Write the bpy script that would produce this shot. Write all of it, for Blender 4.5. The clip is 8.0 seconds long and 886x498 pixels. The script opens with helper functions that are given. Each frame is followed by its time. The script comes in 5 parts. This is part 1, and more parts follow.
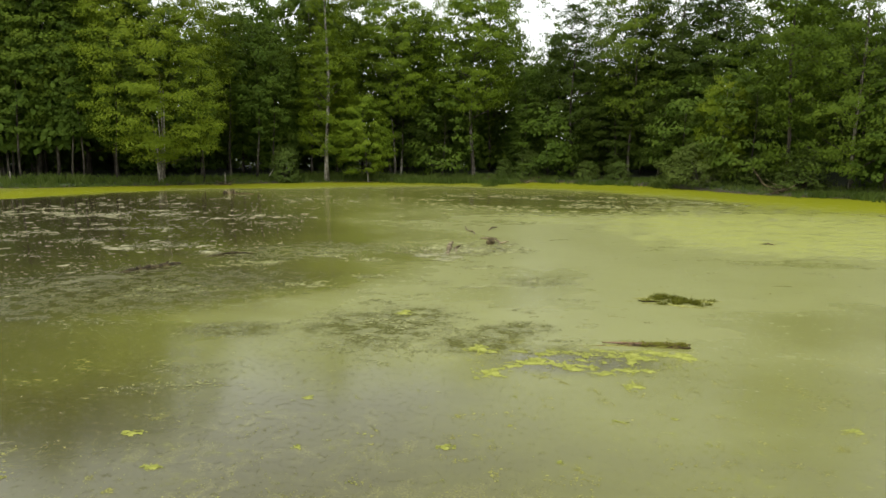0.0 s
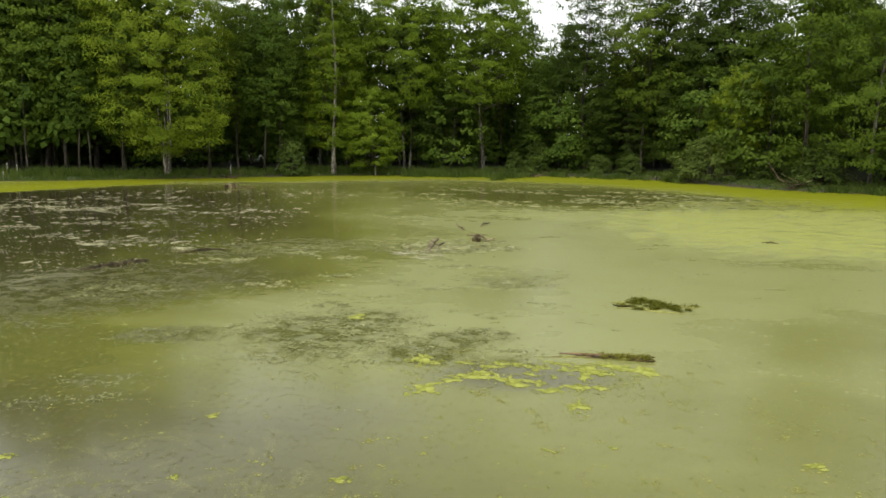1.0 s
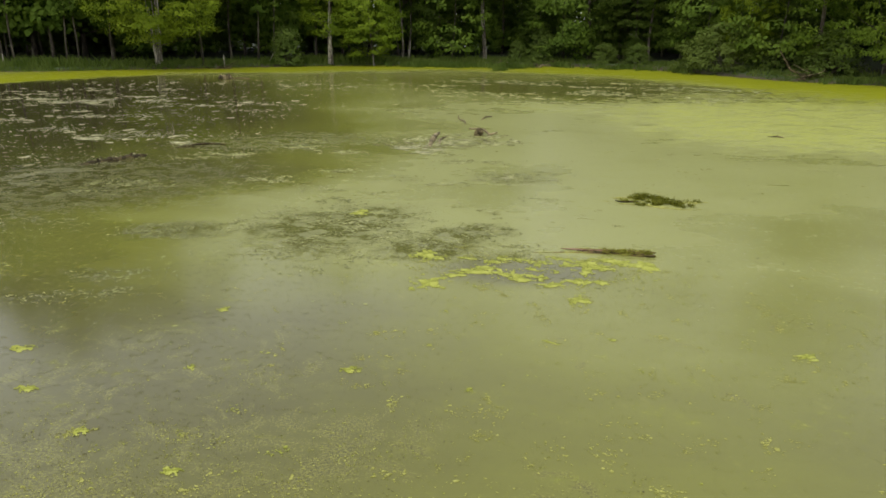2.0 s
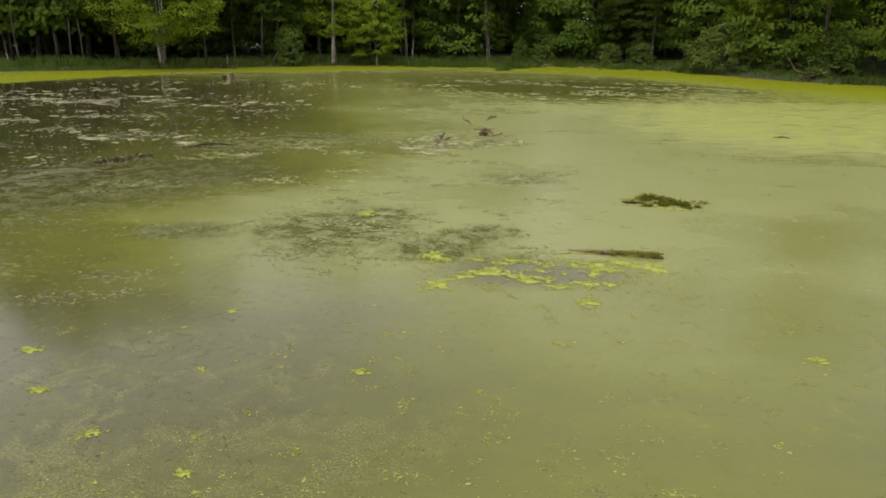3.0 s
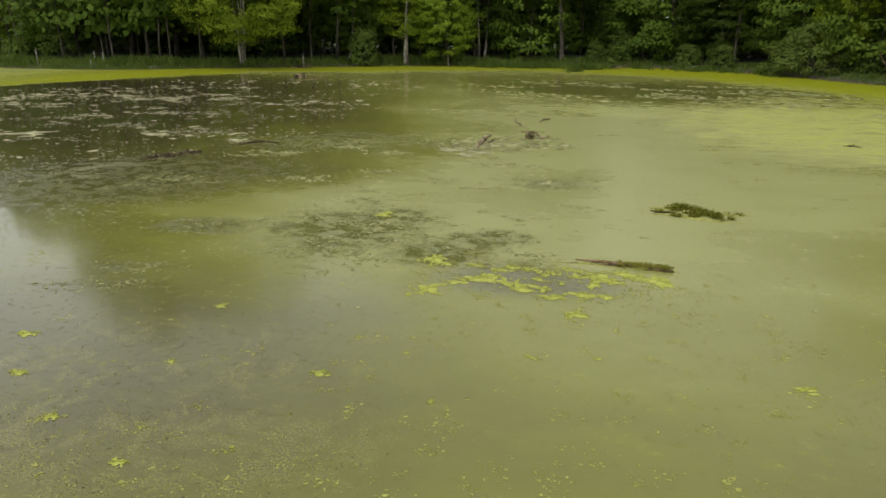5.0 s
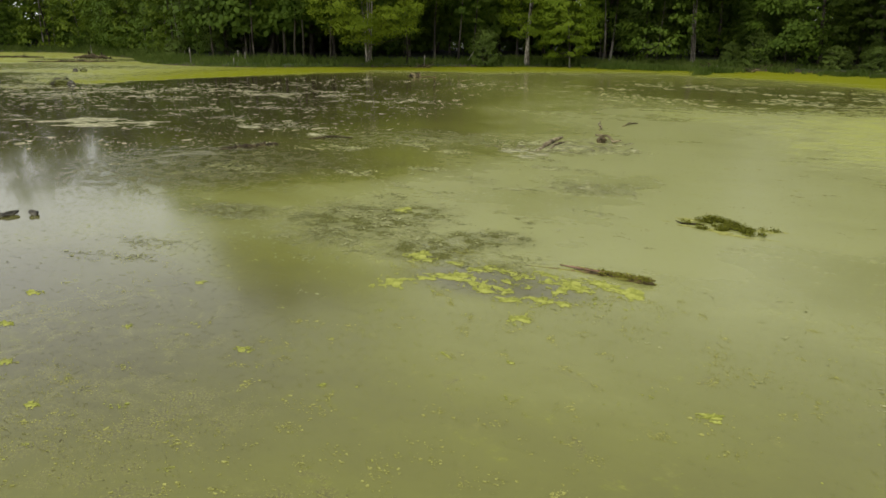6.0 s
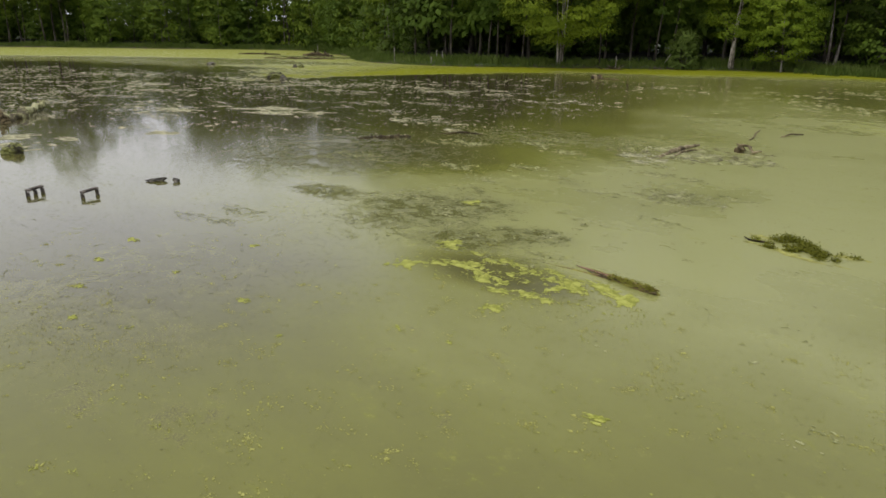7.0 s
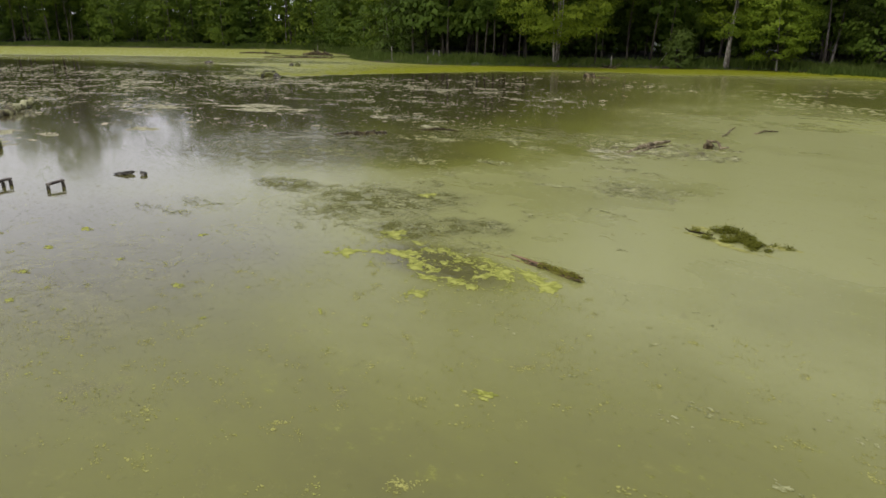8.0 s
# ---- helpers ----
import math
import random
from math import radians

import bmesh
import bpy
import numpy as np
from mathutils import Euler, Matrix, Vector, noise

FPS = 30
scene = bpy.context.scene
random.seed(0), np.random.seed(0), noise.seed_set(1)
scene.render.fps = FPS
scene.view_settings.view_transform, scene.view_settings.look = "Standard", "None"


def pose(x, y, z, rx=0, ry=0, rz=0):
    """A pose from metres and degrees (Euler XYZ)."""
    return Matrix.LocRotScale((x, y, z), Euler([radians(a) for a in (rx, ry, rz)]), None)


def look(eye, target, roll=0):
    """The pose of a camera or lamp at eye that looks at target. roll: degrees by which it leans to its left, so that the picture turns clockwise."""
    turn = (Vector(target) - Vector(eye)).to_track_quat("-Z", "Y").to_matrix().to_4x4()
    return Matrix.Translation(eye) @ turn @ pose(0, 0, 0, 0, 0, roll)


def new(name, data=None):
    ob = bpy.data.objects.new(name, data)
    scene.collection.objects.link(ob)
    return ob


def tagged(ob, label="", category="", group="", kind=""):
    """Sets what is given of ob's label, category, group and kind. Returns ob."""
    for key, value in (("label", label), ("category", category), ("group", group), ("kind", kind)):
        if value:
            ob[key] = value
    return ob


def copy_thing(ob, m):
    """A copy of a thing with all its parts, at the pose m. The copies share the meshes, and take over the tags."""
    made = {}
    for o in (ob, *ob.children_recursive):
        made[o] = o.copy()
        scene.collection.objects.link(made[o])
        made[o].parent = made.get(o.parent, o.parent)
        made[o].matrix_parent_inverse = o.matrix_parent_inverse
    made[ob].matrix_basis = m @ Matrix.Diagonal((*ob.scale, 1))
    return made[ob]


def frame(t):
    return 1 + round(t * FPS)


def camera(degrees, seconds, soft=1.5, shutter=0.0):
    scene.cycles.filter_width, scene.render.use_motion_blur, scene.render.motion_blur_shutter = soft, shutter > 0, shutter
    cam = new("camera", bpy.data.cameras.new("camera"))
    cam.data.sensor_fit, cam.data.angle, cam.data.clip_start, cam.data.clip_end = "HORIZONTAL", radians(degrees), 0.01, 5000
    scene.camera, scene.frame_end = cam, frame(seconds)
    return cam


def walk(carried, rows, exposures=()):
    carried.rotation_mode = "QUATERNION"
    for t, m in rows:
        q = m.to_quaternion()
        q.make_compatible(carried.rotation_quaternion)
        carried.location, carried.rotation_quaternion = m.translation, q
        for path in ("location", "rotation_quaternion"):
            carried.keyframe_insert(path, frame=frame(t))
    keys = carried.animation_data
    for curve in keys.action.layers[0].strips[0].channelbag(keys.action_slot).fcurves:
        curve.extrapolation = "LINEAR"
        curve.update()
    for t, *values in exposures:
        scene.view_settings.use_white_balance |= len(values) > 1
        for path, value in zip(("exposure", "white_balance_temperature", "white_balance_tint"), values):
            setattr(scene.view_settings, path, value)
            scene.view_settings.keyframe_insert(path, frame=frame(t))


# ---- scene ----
cam = camera(68.5, 8.0, soft=1.6)
METRES, EYE, TILT, LEAN, TURN = 9.65, 3.5, 0.0, 0.0, 7.8
ROWS = [
    (0.0, 0.0, 0.0, 0.0, 0.05, -8.59, -0.32),
    (0.5, 0.0989, 0.0771, 0.0013, 1.79, -8.56, -0.34),
    (0.85, 0.1305, 0.0998, 0.0003, 1.81, -8.6, -0.34),
    (1.0, 0.1348, 0.103, -0.0002, 1.81, -9.18, -0.34),
    (1.2, 0.134, 0.1033, 0.0002, 1.805, -12.03, -0.335),
    (1.3, 0.1336, 0.1034, 0.0004, 1.8, -13.88, -0.33),
    (1.4, 0.1332, 0.1036, 0.0005, 1.8, -15.5, -0.33),
    (1.5, 0.1328, 0.1037, 0.0007, 1.8, -16.77, -0.32),
    (1.6, 0.1322, 0.1038, 0.0012, 1.8, -17.52, -0.32),
    (1.7, 0.1314, 0.1038, 0.0018, 1.8, -18.08, -0.33),
    (1.95, 0.129, 0.104, 0.003, 1.8, -18.48, -0.34),
    (2.8, 0.1205, 0.1046, 0.0057, 1.9, -18.54, -0.35),
    (3.0, 0.1193, 0.1047, 0.0061, 2.02, -18.54, -0.35),
    (3.5, 0.1201, 0.1059, 0.0067, 2.1, -18.53, -0.34),
    (4.0, 0.1294, 0.1085, 0.0077, 2.87, -18.54, -0.32),
    (4.5, 0.1642, 0.1143, 0.0092, 5.43, -18.55, -0.33),
    (4.7, 0.1905, 0.119, 0.0094, 6.99, -18.55, -0.33),
    (5.8, 0.4375, 0.1645, 0.0111, 17.18, -18.57, -0.33),
    (6.0, 0.4913, 0.1743, 0.0115, 21.09, -18.57, -0.33),
    (6.5, 0.6464, 0.2142, 0.0121, 31.89, -18.59, -0.36),
    (7.0, 0.7858, 0.2658, 0.0142, 39.46, -18.62, -0.37),
    (7.5, 0.8527, 0.2961, 0.0137, 40.07, -18.62, -0.37),
    (8.0, 0.8976, 0.3161, 0.0061, 40.06, -18.63, -0.37),
]
walk(cam, [(t, pose(0, 0, EYE, TILT, LEAN, TURN) @ pose(METRES * x, METRES * y, METRES * z, 90 + pitch, roll, yaw)) for t, x, y, z, yaw, pitch, roll in ROWS],
     exposures=[(0.0, 0.21, 6600, 6), (2.5, 0.07, 6650, 6), (4.5, -0.01, 6650, 6.5), (6.0, -0.06, 6650, 7.5), (7.0, -0.12, 6350, 14), (8.0, -0.15, 6250, 17)])

# ---- world, sun, exposure ----
world = bpy.data.worlds.new("overcast_sky")
scene.world = world
world.use_nodes = True
wn, wl = world.node_tree.nodes, world.node_tree.links
for n in list(wn):
    wn.remove(n)
sky = wn.new("ShaderNodeTexSky")
sky.sky_type = "NISHITA"
sky.sun_disc = False
sky.sun_elevation, sky.sun_rotation = radians(58), radians(200)
pale = wn.new("ShaderNodeHueSaturation")
pale.inputs["Saturation"].default_value = 0.12
wl.new(sky.outputs[0], pale.inputs["Color"])
bg_sky = wn.new("ShaderNodeBackground")
bg_sky.inputs["Strength"].default_value = 0.06
wl.new(pale.outputs[0], bg_sky.inputs["Color"])
bg_cloud = wn.new("ShaderNodeBackground")
bg_cloud.inputs["Color"].default_value = (0.95, 0.97, 1.0, 1)
bg_cloud.inputs["Strength"].default_value = 0.62
up = wn.new("ShaderNodeTexCoord")
split = wn.new("ShaderNodeSeparateXYZ")
wl.new(up.outputs["Generated"], split.inputs[0])
dome = wn.new("ShaderNodeMapRange")
dome.inputs[1].default_value, dome.inputs[2].default_value, dome.inputs[3].default_value, dome.inputs[4].default_value = 0.0, 1.0, 1.5, 1.8
wl.new(split.outputs[2], dome.inputs[0])
tint = wn.new("ShaderNodeVectorMath")
tint.operation = "SCALE"
tint.inputs[0].default_value = (0.97, 0.98, 0.98)
wl.new(dome.outputs[0], tint.inputs["Scale"])
wl.new(tint.outputs[0], bg_cloud.inputs["Color"])
both = wn.new("ShaderNodeAddShader")
wl.new(bg_sky.outputs[0], both.inputs[0])
wl.new(bg_cloud.outputs[0], both.inputs[1])
w_out = wn.new("ShaderNodeOutputWorld")
wl.new(both.outputs[0], w_out.inputs[0])

sun_data = bpy.data.lights.new("sun", "SUN")
sun_data.energy, sun_data.angle, sun_data.color = 1.3, radians(45), (1.0, 0.96, 0.88)
sun = new("sun", sun_data)
sun.matrix_world = look((0, 0, 60), (12, 36, 0))


# ---- materials ----
def material(name):
    m = bpy.data.materials.new(name)
    m.use_nodes = True
    return m, m.node_tree.nodes, m.node_tree.links, m.node_tree.nodes["Principled BSDF"]


def noise_node(nodes, links, scale, detail=5.0, rough=0.55, vec=None):
    n = nodes.new("ShaderNodeTexNoise")
    n.inputs["Scale"].default_value, n.inputs["Detail"].default_value, n.inputs["Roughness"].default_value = scale, detail, rough
    if vec is not None:
        links.new(vec, n.inputs["Vector"])
    return n.outputs["Fac"]


def ramp_node(nodes, links, fac, stops):
    r = nodes.new("ShaderNodeValToRGB")
    e = r.color_ramp.elements
    while len(e) < len(stops):
        e.new(0.5)
    for el, (p, c) in zip(e, stops):
        el.position, el.color = p, (*c, 1)
    links.new(fac, r.inputs[0])
    return r.outputs[0]


def mix_node(nodes, links, fac, a, b):
    m = nodes.new("ShaderNodeMix")
    m.data_type = "RGBA"
    for sock, v in ((m.inputs[0], fac), (m.inputs[6], a), (m.inputs[7], b)):
        if isinstance(v, (float, int)):
            sock.default_value = v
        elif isinstance(v, tuple):
            sock.default_value = (*v, 1)
        else:
            links.new(v, sock)
    return m.outputs[2]


def math_node(nodes, links, op, a, b=0.0, clamp=False):
    m = nodes.new("ShaderNodeMath")
    m.operation, m.use_clamp = op, clamp
    for sock, v in ((m.inputs[0], a), (m.inputs[1], b)):
        if isinstance(v, (float, int)):
            sock.default_value = v
        else:
            links.new(v, sock)
    return m.outputs[0]


def range_node(nodes, links, v, a, b, c=0.0, d=1.0):
    m = nodes.new("ShaderNodeMapRange")
    m.interpolation_type = "SMOOTHSTEP"
    links.new(v, m.inputs[0])
    for i, k in enumerate((a, b, c, d)):
        m.inputs[i + 1].default_value = k
    return m.outputs[0]


def place_node(nodes):
    return nodes.new("ShaderNodeNewGeometry").outputs["Position"]


def bump_node(nodes, links, bsdf, height, strength, distance):
    b = nodes.new("ShaderNodeBump")
    b.inputs["Strength"].default_value, b.inputs["Distance"].default_value = strength, distance
    links.new(height, b.inputs["Height"])
    links.new(b.outputs[0], bsdf.inputs["Normal"])


def leaf_material(name, dark, mid, light, gloss=0.5):
    """Leaves: colour varied leaf by leaf and in patches, some light passing through."""
    m, nd, lk, bs = material(name)
    geo = nd.new("ShaderNodeNewGeometry")
    info = nd.new("ShaderNodeObjectInfo")
    big = noise_node(nd, lk, 0.45, 2.0, 0.5, geo.outputs["Position"])
    f = math_node(nd, lk, "ADD", math_node(nd, lk, "MULTIPLY", geo.outputs["Random Per Island"], 0.28), math_node(nd, lk, "MULTIPLY", big, 0.82))
    f = math_node(nd, lk, "ADD", f, math_node(nd, lk, "MULTIPLY", info.outputs["Random"], 0.25))
    col = ramp_node(nd, lk, f, [(0.2, dark), (0.62, mid), (1.0, light)])
    lk.new(col, bs.inputs["Base Color"])
    bs.inputs["Roughness"].default_value = gloss
    bs.inputs["Specular IOR Level"].default_value = 0.06
    tr = nd.new("ShaderNodeBsdfTranslucent")
    lk.new(col, tr.inputs[0])
    mx = nd.new("ShaderNodeMixShader")
    mx.inputs[0].default_value = 0.35
    lk.new(bs.outputs[0], mx.inputs[1])
    lk.new(tr.outputs[0], mx.inputs[2])
    lk.new(mx.outputs[0], nd["Material Output"].inputs[0])
    return m


LEAF_BRIGHT = leaf_material("leaves_yellow_green", (0.05457, 0.09293, 0.007274), (0.138, 0.194, 0.01293), (0.2207, 0.2788, 0.02182))
LEAF_MID = leaf_material("leaves_mid_green", (0.04524, 0.07888, 0.007995), (0.09949, 0.1492, 0.01439), (0.164, 0.2185, 0.02239))
LEAF_LIGHT = leaf_material("leaves_light_green", (0.06055, 0.1062, 0.008501), (0.1413, 0.2074, 0.01558), (0.222, 0.2935, 0.02479))
LEAF_DARK = leaf_material("leaves_dark_green", (0.03597, 0.06716, 0.009402), (0.08393, 0.1343, 0.01724), (0.1379, 0.1958, 0.02507))
LEAF_WILLOW = leaf_material("leaves_willow", (0.044, 0.072, 0.012), (0.092, 0.128, 0.024), (0.144, 0.184, 0.04))
LEAF_DEEP = leaf_material("leaves_deep_green", (0.02077, 0.03794, 0.005508), (0.04545, 0.07222, 0.009792), (0.07788, 0.1089, 0.01469))
LEAF_SHRUB = leaf_material("leaves_shrub", (0.04675, 0.0765, 0.0153), (0.0935, 0.136, 0.0272), (0.153, 0.204, 0.0425))
GRASS = leaf_material("bank_grass", (0.039, 0.0663, 0.01092), (0.0858, 0.1287, 0.0234), (0.156, 0.195, 0.0468))
WEED_ROT = leaf_material("weed_rotting", (0.032, 0.032, 0.010), (0.075, 0.076, 0.02), (0.15, 0.15, 0.036), 0.8)
MOSS = leaf_material("log_moss", (0.07, 0.07, 0.012), (0.15, 0.148, 0.022), (0.25, 0.24, 0.04), 0.8)
WEED = leaf_material("water_weed", (0.038, 0.043, 0.008), (0.105, 0.112, 0.014), (0.21, 0.215, 0.027), 0.7)


def surface(name, stops, scale, rough=0.85, relief=0.5, distance=0.01, stretch=(1, 1, 1), fine=6.0):
    """A rough natural surface: colour by coarse and fine noise, relief by the fine one."""
    m, nd, lk, bs = material(name)
    tc = nd.new("ShaderNodeTexCoord").outputs["Object"]
    mp = nd.new("ShaderNodeMapping")
    mp.inputs["Scale"].default_value = stretch
    lk.new(tc, mp.inputs[0])
    a = noise_node(nd, lk, scale, 4.0, 0.6, mp.outputs[0])
    b = noise_node(nd, lk, scale * fine, 6.0, 0.65, mp.outputs[0])
    f = math_node(nd, lk, "ADD", math_node(nd, lk, "MULTIPLY", a, 0.55), math_node(nd, lk, "MULTIPLY", b, 0.45))
    f = range_node(nd, lk, f, 0.30, 0.70)
    lk.new(ramp_node(nd, lk, f, stops), bs.inputs["Base Color"])
    bs.inputs["Roughness"].default_value = rough
    bs.inputs["Specular IOR Level"].default_value = 0.2
    bump_node(nd, lk, bs, b, relief, distance)
    return m


BARK_GREY = surface("bark_grey", [(0.3, (0.05, 0.042, 0.034)), (0.55, (0.15, 0.13, 0.105)), (0.75, (0.27, 0.25, 0.21))], 2.0, 0.9, 0.8, 0.03, (1, 1, 0.25))
BARK_PALE = surface("bark_pale", [(0.3, (0.11, 0.095, 0.078)), (0.55, (0.27, 0.24, 0.2)), (0.75, (0.42, 0.39, 0.34))], 2.0, 0.9, 0.8, 0.03, (1, 1, 0.25))
BARK_DARK = surface("bark_dark", [(0.3, (0.025, 0.02, 0.016)), (0.55, (0.07, 0.058, 0.045)), (0.78, (0.13, 0.115, 0.09))], 2.0, 0.9, 0.8, 0.03, (1, 1, 0.25))
WOOD_WET = surface("driftwood_wet", [(0.3, (0.018, 0.014, 0.007)), (0.55, (0.06, 0.046, 0.022)), (0.75, (0.14, 0.11, 0.055))], 3.0, 0.85, 0.8, 0.02, (0.3, 1, 1))
WOOD_PALE = surface("driftwood_bleached", [(0.3, (0.06, 0.046, 0.024)), (0.55, (0.18, 0.142, 0.078)), (0.75, (0.31, 0.26, 0.16))], 3.0, 0.8, 0.8, 0.02, (0.3, 1, 1))
WOOD_MOSSY = surface("log_mossy", [(0.25, (0.04, 0.03, 0.014)), (0.45, (0.16, 0.11, 0.05)), (0.58, (0.13, 0.125, 0.028)), (0.75, (0.25, 0.24, 0.055))], 4.0, 0.8, 0.8, 0.015, (0.4, 1, 1))
WOOD_RED = surface("wood_reddish", [(0.3, (0.06, 0.03, 0.018)), (0.55, (0.15, 0.085, 0.055)), (0.75, (0.24, 0.15, 0.10))], 4.0, 0.75, 0.8, 0.012, (0.4, 1, 1))
CONCRETE = surface("concrete_weathered", [(0.3, (0.03, 0.026, 0.021)), (0.55, (0.09, 0.078, 0.066)), (0.75, (0.15, 0.13, 0.11))], 5.0, 0.9, 0.6, 0.006)
STONE = surface("stone_wet", [(0.3, (0.03, 0.028, 0.022)), (0.55, (0.075, 0.068, 0.055)), (0.75, (0.14, 0.13, 0.10))], 4.0, 0.6, 0.8, 0.015)
STONE_MOSSY = surface("stone_mossy", [(0.35, (0.035, 0.032, 0.02)), (0.5, (0.08, 0.08, 0.03)), (0.65, (0.16, 0.17, 0.05))], 3.0, 0.8, 0.8, 0.015)
SCUM = surface("algae_bright", [(0.3, (0.165, 0.178, 0.026)), (0.5, (0.24, 0.255, 0.042)), (0.72, (0.32, 0.332, 0.075))], 6.0, 0.8, 0.25, 0.006)
CRUMB = surface("algae_decayed", [(0.3, (0.055, 0.048, 0.022)), (0.5, (0.095, 0.086, 0.036)), (0.72, (0.17, 0.16, 0.065))], 9.0, 0.7, 0.5, 0.008)
SCUM_WISP = surface("algae_wisp", [(0.3, (0.17, 0.168, 0.042)), (0.5, (0.245, 0.242, 0.06)), (0.72, (0.32, 0.315, 0.09))], 8.0, 0.8, 0.5, 0.008)
SCUM_PALE = surface("algae_pale_dry", [(0.3, (0.11, 0.108, 0.05)), (0.5, (0.22, 0.214, 0.112)), (0.72, (0.38, 0.365, 0.22))], 3.0, 0.8, 0.5, 0.01)
SCUM_FILM = surface("algae_film_green", [(0.3, (0.14, 0.145, 0.055)), (0.5, (0.215, 0.22, 0.09)), (0.72, (0.31, 0.31, 0.15))], 3.0, 0.8, 0.5, 0.01)
WOOD_SCUM = surface("log_scummed", [(0.3, (0.06, 0.05, 0.03)), (0.48, (0.18, 0.17, 0.08)), (0.6, (0.30, 0.30, 0.14)), (0.75, (0.36, 0.36, 0.2))], 1.5, 0.85, 0.8, 0.02)
POST_WOOD = surface("post_wood_grey", [(0.3, (0.12, 0.11, 0.09)), (0.55, (0.26, 0.24, 0.2)), (0.75, (0.4, 0.37, 0.32))], 4.0, 0.85, 0.5, 0.01, (1, 1, 0.2))

# ---- shore line of the pond, counter-clockwise ----
SHORE = [(-150, 27), (-124, 48), (-104, 64), (-92, 66), (-82, 62), (-72, 59), (-61, 52.5), (-52, 51), (-44, 53), (-36, 59.5), (-29, 65), (-22, 69.5),
         (-15, 73), (-6, 75.5), (3.6, 75.5), (11, 71), (15.5, 63), (19, 57), (25, 53.5), (36, 45), (44, 25), (42, 0), (30, -22), (5, -34), (-40, -38), (-95, -34), (-140, -14), (-158, 8)]


def catmull(points, per):
    p = np.array(points, float)
    n, out = len(p), []
    for i in range(n):
        a, b, c, d = p[i - 1], p[i], p[(i + 1) % n], p[(i + 2) % n]
        for k in range(per):
            t = k / per
            out.append(0.5 * (2 * b + (c - a) * t + (2 * a - 5 * b + 4 * c - d) * t * t + (3 * b - a - 3 * c + d) * t ** 3))
    return np.array(out)


LINE = catmull(SHORE, 10)


def value_noise(x, y, seed=0):
    """Smooth noise in 0..1 over the plane, one cell per unit."""
    xi, yi = np.floor(x), np.floor(y)
    fx, fy = x - xi, y - yi
    fx, fy = fx * fx * (3 - 2 * fx), fy * fy * (3 - 2 * fy)

    def h(a, b):
        v = np.sin(a * 127.1 + b * 311.7 + seed * 74.7) * 43758.5453
        return v - np.floor(v)
    return (h(xi, yi) * (1 - fx) + h(xi + 1, yi) * fx) * (1 - fy) + (h(xi, yi + 1) * (1 - fx) + h(xi + 1, yi + 1) * fx) * fy


def fbm(x, y, seed=0, octaves=4):
    v, a, s = 0, 0.5, 0
    for k in range(octaves):
        v, s = v + a * value_noise(x * 2 ** k + 17.3 * k, y * 2 ** k - 9.1 * k, seed + k), s + a
        a *= 0.5
    return v / s


def shore_distance(x, y):
    """Distance to the shore line, positive on land."""
    x, y = np.asarray(x, float), np.asarray(y, float)
    sh = x.shape
    x, y = x.ravel(), y.ravel()
    best = np.full(x.shape, 1e9)
    inside = np.zeros(x.shape, bool)
    for (ax, ay), (bx, by) in zip(LINE, np.roll(LINE, -1, 0)):
        dx, dy = bx - ax, by - ay
        t = np.clip(((x - ax) * dx + (y - ay) * dy) / (dx * dx + dy * dy), 0, 1)
        best = np.minimum(best, (x - ax - t * dx) ** 2 + (y - ay - t * dy) ** 2)
        if ay != by:
            inside ^= ((ay > y) != (by > y)) & (x < dx * (y - ay) / dy + ax)
    return (np.sqrt(best) * np.where(inside, -1, 1)).reshape(sh)


def smooth(a, b, v):
    t = np.clip((v - a) / (b - a), 0, 1)
    return t * t * (3 - 2 * t)


def ground_height(x, y):
    x, y = np.asarray(x, float), np.asarray(y, float)
    s = shore_distance(x, y) + 1.6 * (fbm(x * 0.22, y * 0.22, 3) - 0.5)
    z = -0.6 + 0.6 * smooth(-5, 0, s) + 0.3 * smooth(0, 1.3, s) + 0.7 * smooth(2, 16, s) + 0.5 * (fbm(x * 0.12, y * 0.12, 5) - 0.5) * smooth(1, 8, s)
    knoll = np.exp(-(((x - 24) / 8) ** 2 + ((y - 72) / 8) ** 2)) * 2.6 * smooth(0, 5, s)
    return z + knoll


def grid_mesh(name, xs, ys, zf):
    X, Y = np.meshgrid(xs, ys)
    Z = zf(X, Y)
    nx, ny = len(xs), len(ys)
    me = bpy.data.meshes.new(name)
    i = (np.arange(ny - 1)[:, None] * nx + np.arange(nx - 1)[None, :]).ravel()
    faces = np.stack([i, i + 1, i + nx + 1, i + nx], 1)
    me.from_pydata(np.stack([X.ravel(), Y.ravel(), Z.ravel()], 1).tolist(), [], faces.tolist())
    me.polygons.foreach_set("use_smooth", np.ones(len(faces), bool))
    return me, X.ravel(), Y.ravel()


def steps(*pieces):
    """Grid lines: (from, to, step) pieces joined end to end."""
    out = [np.arange(a, b - 1e-6, s) for a, b, s in pieces]
    return np.concatenate(out + [[pieces[-1][1]]])


def attribute(me, name, values):
    at = me.attributes.new(name, "FLOAT", "POINT")
    at.data.foreach_set("value", np.asarray(values, np.float32))


